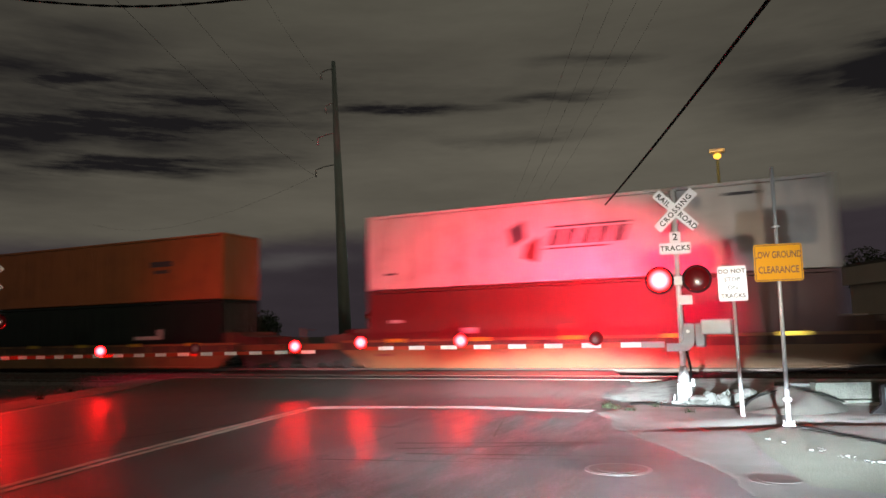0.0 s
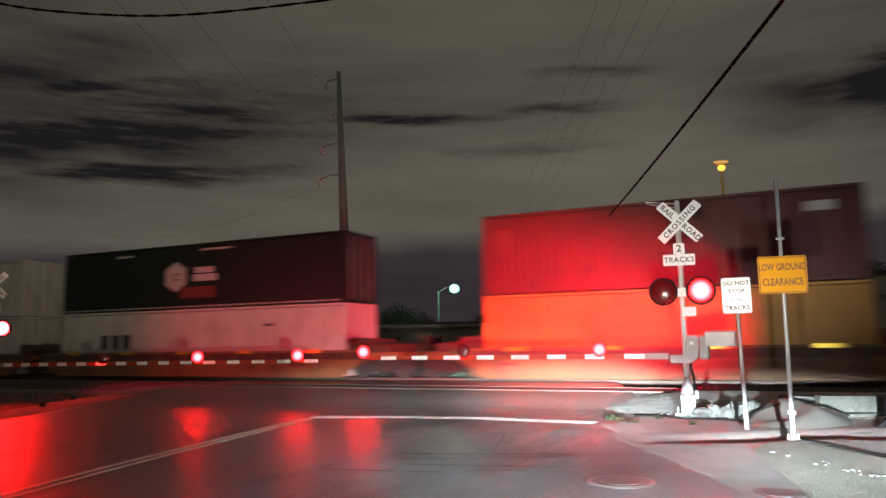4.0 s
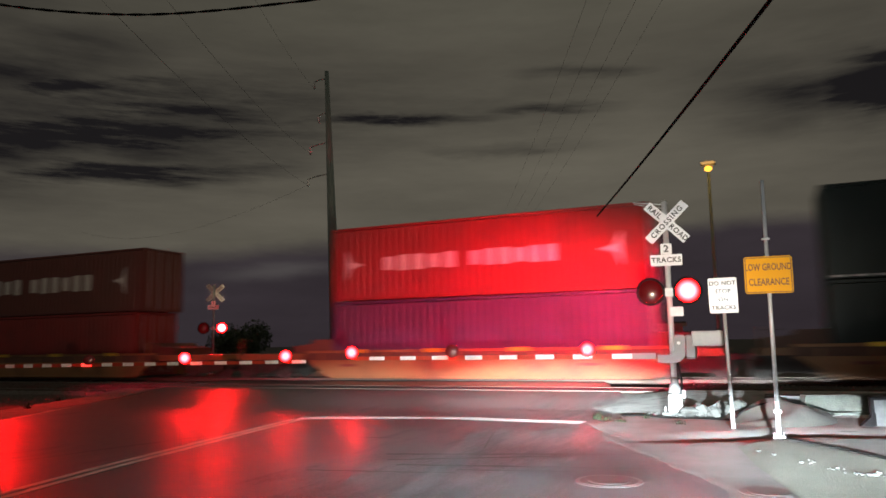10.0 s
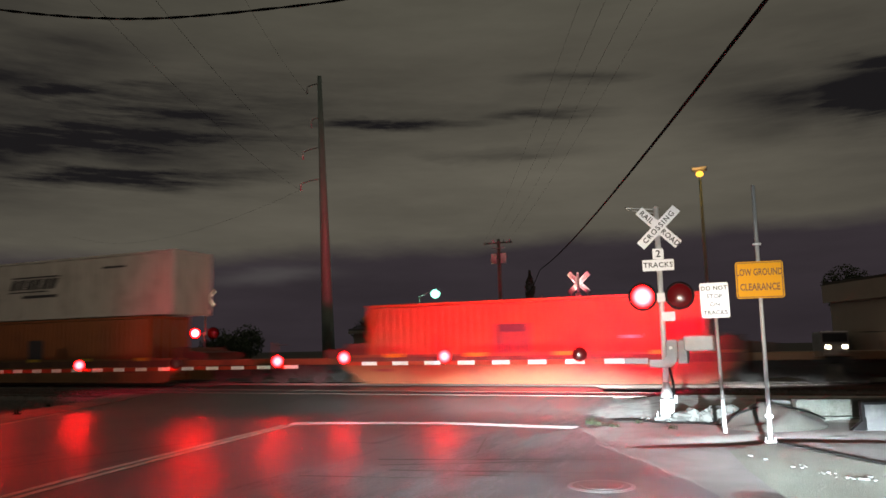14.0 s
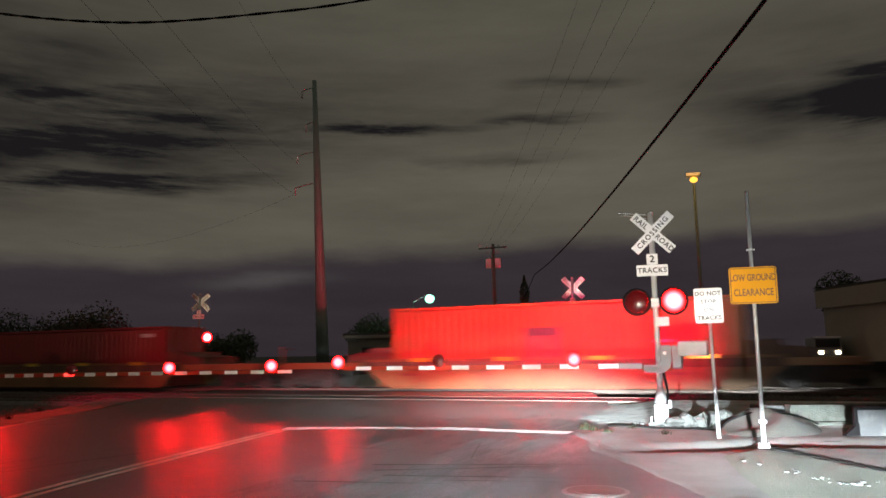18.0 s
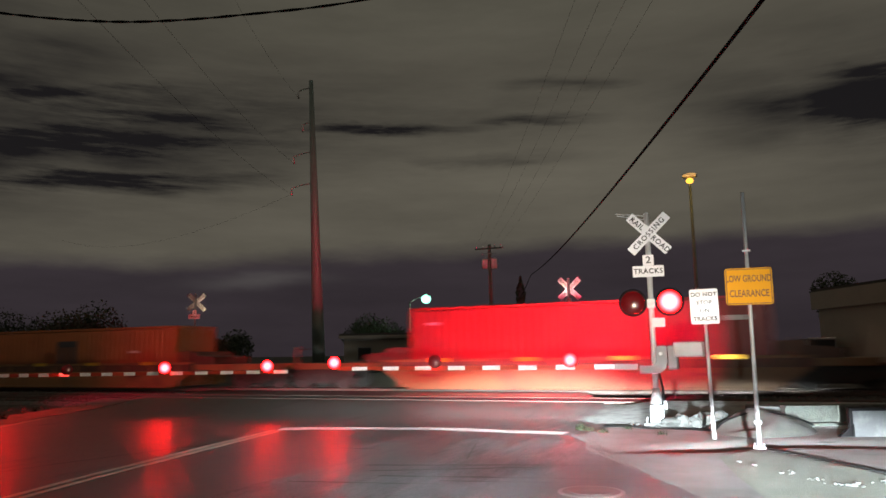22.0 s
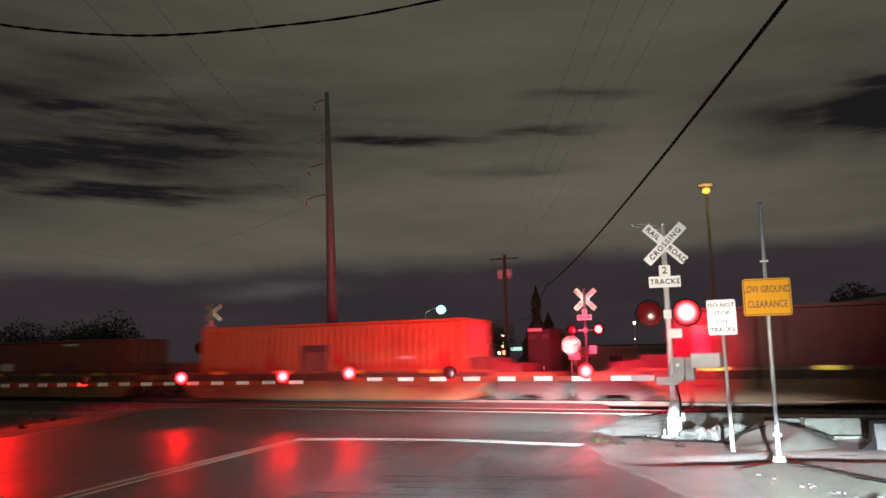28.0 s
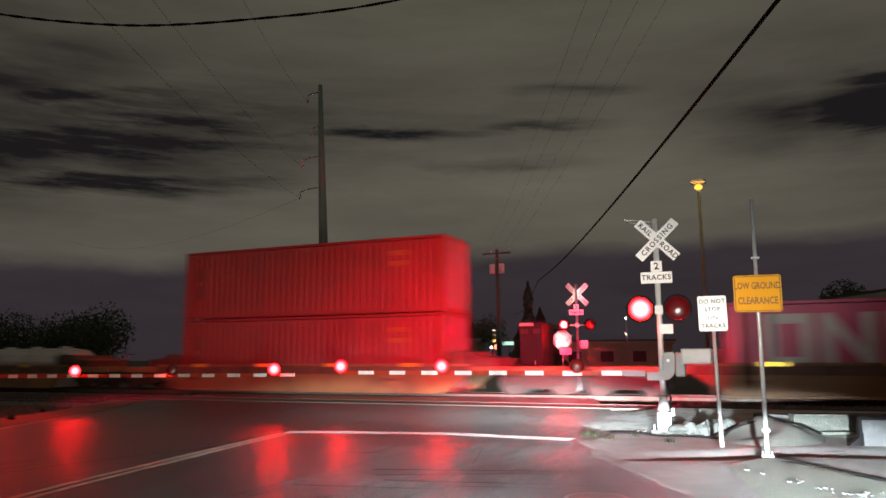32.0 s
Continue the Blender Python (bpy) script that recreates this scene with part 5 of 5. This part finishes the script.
for x, y, h, w in ((-52, 45, 5.2, 7.5), (-60, 50, 4.8, 8), (-46, 56, 3.0, 6), (-38, 72, 5.0, 7), (-34, 92, 6.5, 8), (-26, 96, 5, 8), (-70, 52, 5.4, 8), (-43, 84, 5.2, 8)):
    leafy("tree", pose(x, y, 0), "round", "dark broadleaf tree in the distance", (h, w), int(-x), 4600)
leafy("tree", pose(8.6, 66.5, 0), "round", "dark tree behind the warehouse", (7.0, 6.5), 5, 9000)


def building(name, at, size, label, roof_over=0.3, windows=(), fascia=0.9):
    b = empty(name, at, label, "building")
    sx, sy, h = size
    part("wall", box(sx / 2, sy / 2, h / 2, sx, sy, h), STUCCO, b, "pale stucco wall")
    part("roof", box(sx / 2, sy / 2, h + 0.15, sx + 2 * roof_over, sy + 2 * roof_over, 0.3, 0.02), ROOFING, b, "flat dark roof")
    part("fascia", box(sx / 2, -roof_over - 0.04, h - fascia / 2 + 0.1, sx + 2 * roof_over, 0.08, fascia, 0.01), STUCCO, b, "pale fascia band")
    for x, z, w, hh in windows:
        f = part("window", box(x, -0.03, z, w + 0.16, 0.08, hh + 0.16, 0.01), BOX_GREY, b)
        part("pane", box(x, -0.075, z, w, 0.02, hh), DARK_GLASS, f)
    return b


building("warehouse", pose(5.2, 60.5, 0, 0, 0, -63), (34, 18, 5.5), "long pale warehouse with a light roof band", 0.3, [(14 + 6 * i, 2.0, 1.6, 1.4) for i in range(3)], 1.3)
building("house", pose(-35.0, 60.0, 0, 0, 0, 15), (12, 8, 3.2), "low house beside the far street", 0.4, [(2, 1.6, 1.2, 1.1), (6, 1.6, 1.2, 1.1)], 0.3)
building("shop", pose(-23.0, 92.0, 0, 0, 0, 12), (14, 8, 3.4), "low building along the far street", 0.4, [(2, 1.6, 1.6, 1.3), (6, 1.6, 1.6, 1.3), (10, 1.6, 1.6, 1.3)], 0.4)


def far_light(x, y, z, mat, r=0.12, label="small far street light on a post", arm=True):
    s = empty("far_lamp", pose(x, y, 0), label, "lamp", "far lights along the street")
    if arm:
        part("post", rod((0, 0.05, 0), (0, 0.05, z), 0.05, 0.04, 8), BOX_GREY, s)
    bm = bmesh.new()
    bmesh.ops.create_icosphere(bm, subdivisions=2, radius=r, matrix=Matrix.Translation((0, 0, z)))
    part("globe", smooth(bm), mat, s, "glowing lamp")
    return s


# ---- overhead wires ----
for a, b, sag in (((-32.4, 48.04, 22.4), (-14.9, 10.5, 20.0), 1.2), ((-32.84, 48.15, 17.0), (-16.5, 9.5, 16.2), 1.0), ((-33.06, 48.2, 14.42), (-18.5, 9.0, 15.6), 1.0),
                  ((-33.06, 48.2, 14.42), (-102.8, 84.6, 21.0), 2.5)):
    cable("power_line", hanging(a, b, sag, 30), 0.007, "thin high power line to the steel pole")
for x, near_x in ((-1.1, -1.95), (-0.4, -1.35), (0.4, -0.75), (1.1, -0.1)):
    cable("power_line", hanging((-19.5 + x, 57.6, 10.75), (near_x, 12.6, 9.2), 0.5, 30), 0.0032, "thin overhead line to the wooden pole")
bm = bmesh.new()
line = [Vector(p) for p in ((-13.8, 8.5, 8.35), (-12.9, 8.9, 8.15), (-11.5, 9.5, 7.98), (-10.2, 10.06, 7.94), (-8.5, 10.7, 8.02), (-6.4, 11.6, 8.3), (-3.5, 12.8, 9.0), (-1.95, 12.6, 9.2))]


path = glide(line, 26)
for ph in (0.0, math.pi):
    wire([p + Vector((0, 0.012 * math.cos(i * 0.40 + ph), 0.012 * math.sin(i * 0.40 + ph))) for i, p in enumerate(path)], 0.015, bm, 6)
twisted = part("twisted_cable", bm, RUBBER, None)
tagged(twisted, "black twisted cable sagging overhead", "cable")


# ---- roadside by the signal ----
def chunk(sx, sy, sz, seed):
    rnd = random.Random(seed)
    bm = bmesh.new()
    for _ in range(30):
        v = Vector((rnd.uniform(-1, 1), rnd.uniform(-1, 1), rnd.uniform(-1, 1))).normalized() * rnd.uniform(0.86, 1.0)
        bm.verts.new((v.x * sx / 2, v.y * sy / 2, v.z * sz / 2 + sz * 0.35))
    bmesh.ops.convex_hull(bm, input=bm.verts)
    bmesh.ops.delete(bm, geom=[v for v in bm.verts if not v.link_faces], context="VERTS")
    return bm


rubble = empty("concrete_rubble", pose(-0.95, 15.1, 0), "pile of broken pale concrete beside the mast", "rubble")
rnd = random.Random(8)
for i in range(34):
    x = -0.50 + 1.10 * i / 33
    s = 0.16 + 0.20 * rnd.random()
    part("concrete_chunk", chunk(s * 1.3, s, s * (1.0 if 6 < i < 27 else 0.6), i), PALE_CONCRETE, rubble, at=pose(x, 0.14 * rnd.uniform(-1, 1) + 0.25 * x, 0.10 * rnd.random() ** 2, rnd.uniform(-15, 15), rnd.uniform(-15, 15), rnd.uniform(0, 360)))
for i in range(14):
    part("concrete_chunk", chunk(0.12, 0.10, 0.07, 40 + i), PALE_CONCRETE, rubble, at=pose(rnd.uniform(-1.5, 0.9), rnd.uniform(-0.25, 0.5), 0.0, 0, 0, rnd.uniform(0, 360)))

bm = bmesh.new()
sheet(lambda y: spaced(-0.95, 1.25, 34), spaced(13.45, 16.4, 34),
      lambda x, y: 0.34 * max(0.0, 1 - ((x - 0.12) / 0.98) ** 2 - ((y - 14.95) / 1.35) ** 2) ** 0.75 * (1 + 0.9 * noise.noise(Vector((x * 1.6, y * 1.3, 7.7)))) - 0.02 + bumps(x, y, 0.025, 5.0), bm)
hump = part("asphalt_mound", bm, HUMP, None)
tagged(hump, "low hump of old grey asphalt behind the sign posts", "mound")
ground_cable = part("ground_cable", wire(glide([Vector(p) for p in ((-2.7, 14.75, 0.03), (-2.2, 14.62, 0.05), (-1.7, 14.60, 0.02), (-1.1, 14.55, 0.03), (-0.65, 14.35, 0.05), (-0.45, 14.45, 0.20),
                                                                        (-0.05, 14.6, 0.33), (0.35, 14.65, 0.34), (0.75, 14.85, 0.25), (1.05, 15.2, 0.10))], 8), 0.016), RUBBER, None)
tagged(ground_cable, "loose black cable lying over the mound", "cable")
hose = part("ground_cable", wire(glide([Vector(p) for p in ((0.20, 12.05, 0.03), (0.6, 11.5, 0.03), (1.0, 10.85, 0.03), (1.45, 10.15, 0.03), (2.2, 9.4, 0.03), (3.2, 8.9, 0.03))], 8), 0.014), RUBBER, None)
tagged(hose, "black cable along the pavement edge", "cable")
slab = part("concrete_slab", box(0.28, 16.6, 0.26, 0.75, 0.5, 0.16, 0.02), PALE_CONCRETE, None)
tagged(slab, "loose pale concrete slab beside the track", "concrete slab")
wall = empty("retaining_wall", pose(0.62, 15.75, 0, 0, 0, 18), "low weathered concrete retaining wall with a ledge", "low wall")
part("wall_body", box(2.6, 0.12, 0.10, 5.2, 0.24, 0.52, 0.015), OLD_WALL, wall)
part("ledge", box(2.6, -0.14, -0.02, 5.2, 0.28, 0.22, 0.01), OLD_WALL, wall)
part("coping", box(2.6, 0.10, 0.375, 5.2, 0.30, 0.05, 0.008), OLD_WALL, wall)
bar = empty("barrier", pose(1.56, 14.2, -0.04, 0, 0, 17), "white board barrier with a black frame standing on the pavement", "barrier")
part("panel", box(1.3, 0.03, 0.25, 2.52, 0.05, 0.44, 0.006), BOARD, bar, "dirty white panel")
for x, z, w, h in ((1.3, 0.50, 2.6, 0.055), (0.0, 0.26, 0.055, 0.52), (2.6, 0.26, 0.055, 0.52)):
    part("frame_bar", box(x, 0.03, z, w, 0.10, h, 0.008), BLACK_PAINT, bar, "black frame bar")
for x in (0.0, 2.6):
    part("foot", plate([(x - 0.26, 0.0), (x + 0.04, 0.0), (x + 0.04, 0.26)], 0.10, None, -0.02), BLACK_PAINT, bar, "black wedge foot")

soil = bmesh.new()
edge = [(-0.45, 10.97), (0.02, 11.85), (0.62, 11.2), (1.38, 9.98), (2.4, 8.6), (2.0, 7.2), (0.2, 7.6), (-0.2, 9.4)]
vs = [soil.verts.new((x, y, 0.030)) for x, y in edge]
soil.faces.new(vs)
bmesh.ops.triangulate(soil, faces=soil.faces)
bmesh.ops.subdivide_edges(soil, edges=soil.edges, cuts=6, use_grid_fill=True)
for v in soil.verts:
    v.co.z += bumps(v.co.x, v.co.y, 0.007, 5.0)
strip_soil = part("soil_strip", soil, DRY_SOIL, None)
tagged(strip_soil, "pale trampled soil strip in the pavement", "soil", kind="structure")
rnd = random.Random(21)
for i, (x, y) in enumerate((*[(a + rnd.gauss(0, 0.08), b + rnd.gauss(0, 0.09)) for a, b in ((0.35, 9.77), (0.57, 9.37), (0.89, 9.05), (1.29, 9.38), (0.9, 9.1)) for _ in range(6)], (-0.18, 10.48), (0.0, 10.23), (0.69, 9.12))):
    s = 0.018 + 0.05 * rnd.random() ** 2
    ob = part("litter", chunk(s * 1.6, s, s * 0.6, 100 + i), PAPER, None, at=pose(x, y, 0.035, 0, 0, rnd.uniform(0, 180)))
    tagged(ob, "crumpled scrap of white paper on the soil", "litter", "scraps of litter")


def tuft(x, y, n, h, seed):
    rnd = random.Random(seed)
    verts, faces = [], []
    for _ in range(n):
        a, r, k = rnd.uniform(0, 6.28), rnd.uniform(0, 0.13), rnd.uniform(0.4, 1.0) * h
        bx, by = r * math.cos(a), r * math.sin(a)
        lean = Vector((rnd.uniform(-0.5, 0.5), rnd.uniform(-0.5, 0.5), 1)) * k
        w = Vector((math.cos(a + 1.5), math.sin(a + 1.5), 0)) * 0.006
        b = Vector((bx, by, 0))
        i = len(verts)
        verts += [tuple(b - w), tuple(b + w), tuple(b + lean)]
        faces.append((i, i + 1, i + 2))
    me = bpy.data.meshes.new("tuft")
    me.from_pydata(verts, [], faces)
    me.materials.append(WEED)
    ob = part("weed_tuft", me, None, None, at=pose(x, y, level(x, y)))
    return tagged(ob, "small tuft of dry weeds in the gravel", "weeds", "tufts of weeds")


for i, (x, y, n, h) in enumerate(((-3.05, 14.2, 70, 0.17), (-2.85, 14.05, 50, 0.12), (-2.55, 13.8, 60, 0.10), (-1.5, 13.7, 40, 0.12), (-2.2, 14.5, 40, 0.12), (-0.3, 15.3, 50, 0.15), (1.5, 15.85, 60, 0.12), (1.75, 15.95, 60, 0.14), (2.0, 16.0, 60, 0.12), (-18.0, 13.4, 60, 0.2), (-19.6, 15.6, 60, 0.2))):
    tuft(x, y, n, h, i)

for x, y, r in ((-1.64, 8.05, 0.36), (-0.06, 7.96, 0.33)):
    mh = empty("manhole_cover", pose(x, y, level(x, y)), "round cast-iron manhole cover set in the road", "manhole cover", "manhole covers")
    part("rim", smooth(rod((0, 0, -0.03), (0, 0, 0.006), r, r, 32)), RIM_HIGHLIGHT, mh, "iron rim with its highlight painted pale")
    part("lid", rod((0, 0, 0.0), (0, 0, 0.010), r * 0.86, r * 0.86, 32), CAST_IRON, mh, "cast-iron lid")
    part("lid_ring", rod((0, 0, 0.006), (0, 0, 0.014), r * 0.62, r * 0.62, 28), CAST_IRON, mh)
# tar cracks, plus long strips that paint the shadow streaks of road ripples
for a, b, w in (((-6.2, 10.54), (-5.49, 10.59), 0.04), ((-3.78, 9.94), (-4.27, 11.67), 0.03), ((-4.64, 8.63), (-2.45, 9.59), 0.06), ((-3.47, 8.21), (-1.9, 8.5), 0.06),
                ((-2.2, 10.3), (-1.46, 9.98), 0.04), ((-4.9, 9.05), (-1.75, 9.95), 0.07), ((-4.35, 8.32), (-0.75, 9.05), 0.08), ((-5.2, 7.6), (-3.4, 8.0), 0.05), ((-9.6, 6.6), (-8.7, 10.4), 0.03)):
    seam = part("seam_and_shadow", strip(a, b, w, 0.005, 14, 0.8), SEAM_SHADOW, None)
    tagged(seam, "dark strip on the asphalt: tar crack and painted shadow streak", "tar seam", "tar seams of the road", "structure")

# stones of the ballast and verge
rnd = random.Random(3)
verts, faces = [], []
for i in range(5200):
    if i < 3600:
        x, y = rnd.uniform(-2.2, 5.5), rnd.choice((rnd.uniform(19.0, 20.0), rnd.uniform(19.4, 23.2)))
    else:
        x, y = rnd.uniform(-30, -19.5), rnd.uniform(15.5, 23.0)
    z = level(x, y) + rnd.uniform(-0.06, 0.0)
    s = rnd.uniform(0.018, 0.05)
    a = rnd.uniform(0, 6.28)
    n = len(verts)
    for k in range(3):
        verts.append((x + s * math.cos(a + 2.1 * k), y + s * math.sin(a + 2.1 * k), z))
    verts.append((x + rnd.uniform(-0.3, 0.3) * s, y, z + s * rnd.uniform(0.8, 1.4)))
    faces += [(n, n + 1, n + 3), (n + 1, n + 2, n + 3), (n + 2, n, n + 3)]
me = bpy.data.meshes.new("stones")
me.from_pydata(verts, [], faces)
me.materials.append(BALLAST)
stones = part("ballast_stones", me, None, None)
tagged(stones, "loose grey ballast stones beside the rails", "gravel", kind="stuff")

# far lights along the street beyond the crossing
for x, y, z, m, r in ((-36.1, 104.7, 5.6, TINY_WHITE, 0.28), (-37.8, 109.6, 5.0, TINY_WHITE, 0.24), (-39.5, 114.5, 4.4, TINY_AMBER, 0.24), (-34.4, 100.4, 3.1, TINY_RED, 0.30),
                      (-51.6, 98.5, 4.0, TINY_WHITE, 0.16), (-46.6, 111.5, 4.2, TINY_WHITE, 0.16), (-9.6, 61.4, 4.7, TINY_WHITE, 0.09), (-9.65, 61.6, 3.4, TINY_WHITE, 0.07),
                      (-83.7, 63.5, 2.9, TINY_WHITE, 0.18), (-33.4, 95.3, 3.0, TINY_WHITE, 0.22)):
    far_light(x, y, z, m, r)
sign = empty("street_sign", pose(-31.0, 96.2, 0, 0, 0, 18), "lit green-white street name sign", "street sign")
part("post", rod((0, 0.1, 0), (0, 0.1, 3.6), 0.06, 0.05, 8), BOX_GREY, sign)
part("panel", box(0, 0, 3.5, 1.9, 0.06, 0.45, 0.02), LIT_SIGN, sign, "glowing sign panel")


def parked_car(at, label):
    c = empty("car", at, label, "car", "far cars")
    bm = plate([(-2.2, 0.35), (2.2, 0.35), (2.2, 0.75), (1.9, 0.95), (1.0, 1.0), (0.5, 1.42), (-1.1, 1.45), (-1.8, 1.0), (-2.2, 0.95)], 1.7, None, -0.85)
    part("body", bm, BLACK_PAINT, c)
    for x in (-1.35, 1.35):
        for y in (-0.82, 0.70):
            part("wheel", rod((x, y, 0.32), (x, y + 0.16, 0.32), 0.32, None, 18), RUBBER, c)
    for y in (-0.6, 0.6):
        part("tail_lamp", box(-2.22, y, 0.82, 0.06, 0.32, 0.14, 0.01), TINY_RED, c, "red tail lamp")
        part("head_lamp", box(2.22, y, 0.68, 0.06, 0.30, 0.16, 0.01), DARK_GLASS, c, "headlamp")
    return c


parked_car(pose(-29.8, 77.0, 0, 0, 0, 112), "dark car waiting on the far street with red tail lamps")


def parked_van(at, label):
    """A boxy van seen from its front, lamps on."""
    v = empty("van", at, label, "van")
    part("body", box(0, 2.1, 1.28, 1.76, 3.4, 1.76, 0.12), BOX_GREY, v, "grey boxy van body")
    part("bonnet", box(0, 0.32, 0.95, 1.70, 0.66, 0.80, 0.10), BOX_GREY, v)
    part("roof_edge", box(0, 0.36, 2.15, 1.70, 0.08, 0.08, 0.02), SIGN_WHITE, v, "pale roof edge")
    part("windscreen", box(0, 0.38, 1.75, 1.50, 0.06, 0.58, 0.03), DARK_GLASS, v, "dark windscreen")
    part("bumper", box(0, -0.06, 0.62, 1.72, 0.14, 0.20, 0.04), GALV, v, "pale bumper")
    for x in (-0.52, 0.52):
        part("headlamp", box(x, -0.03, 1.12, 0.34, 0.06, 0.24, 0.03), TINY_WHITE, v, "bright white headlamp")
    for x in (-0.80, 0.64):
        for y in (0.55, 3.05):
            part("wheel", smooth(rod((x, y, 0.34), (x + 0.16, y, 0.34), 0.34, None, 18)), RUBBER, v)
    return v


parked_van(pose(4.95, 56.0, 0, 0, 0, 5), "grey van by the warehouse with bright headlamps")


# ---- relay cabin and small signs beyond the tracks ----
cabin = empty("relay_cabin", pose(-8.58, 29.6, 0.05, 0, 0, 0), "dark brown metal relay cabin with a pale roof edge", "cabin")
part("body", box(0, 0.9, 1.4, 0.98, 1.8, 2.8, 0.02), DARK_BROWN, cabin, "dark brown sheet-metal body")
part("roof", box(0, 0.9, 2.85, 1.06, 1.94, 0.10, 0.02), DARK_BROWN, cabin, "flat roof")
part("roof_edge", box(-0.16, -0.09, 2.84, 0.62, 0.03, 0.13, 0.008), GALV, cabin, "pale metal roof edge")
part("door", box(-0.1, -0.02, 1.3, 0.70, 0.05, 2.1, 0.01), DARK_BROWN, cabin)
part("door_handle", box(0.18, -0.06, 1.25, 0.04, 0.04, 0.16, 0.005), GALV, cabin)
for x in (-0.28, 0.25):
    part("vent", box(x, -0.02, 2.55, 0.3, 0.04, 0.2, 0.005), TRUCK_STEEL, cabin)
part("stop_plate", plate(rounded(0.5, 0.28, 0.02), 0.008), SIGN_WHITE, stop, "small white plate below the stop sign", pose(0.12, -0.045, 1.72))
part("number_plate", plate(rounded(0.3, 0.34, 0.02), 0.008), SIGN_WHITE, far_r, "small white plate", pose(0.28, -0.06, 2.0))
diamond = post_sign(pose(-45.2, 33.7, 0), 1.9, None, "small pale diamond warning sign on a post", False)
part("sign_panel", plate([(0, 0.45), (0.45, 0), (0, -0.45), (-0.45, 0)], 0.008), SIGN_WHITE, diamond, "diamond panel seen from behind", pose(0, -0.045, 1.5, 0, 0, 40))


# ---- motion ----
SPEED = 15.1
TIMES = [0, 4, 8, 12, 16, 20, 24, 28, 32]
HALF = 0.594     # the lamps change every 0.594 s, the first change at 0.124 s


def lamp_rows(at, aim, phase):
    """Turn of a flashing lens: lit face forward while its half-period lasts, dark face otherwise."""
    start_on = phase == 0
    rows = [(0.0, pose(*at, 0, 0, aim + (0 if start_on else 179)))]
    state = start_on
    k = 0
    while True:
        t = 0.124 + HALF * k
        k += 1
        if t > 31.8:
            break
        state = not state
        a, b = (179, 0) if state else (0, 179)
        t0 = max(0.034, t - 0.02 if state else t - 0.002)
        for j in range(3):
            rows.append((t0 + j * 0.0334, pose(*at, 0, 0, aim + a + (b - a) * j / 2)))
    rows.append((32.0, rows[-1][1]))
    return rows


def motions():
    for thing, u in CARS + LOADS:
        z = thing.location.z
        walk(thing, [(t, pose(u - SPEED * t, 24.4, z)) for t in TIMES])
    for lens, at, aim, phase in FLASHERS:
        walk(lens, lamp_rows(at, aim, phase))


motions()
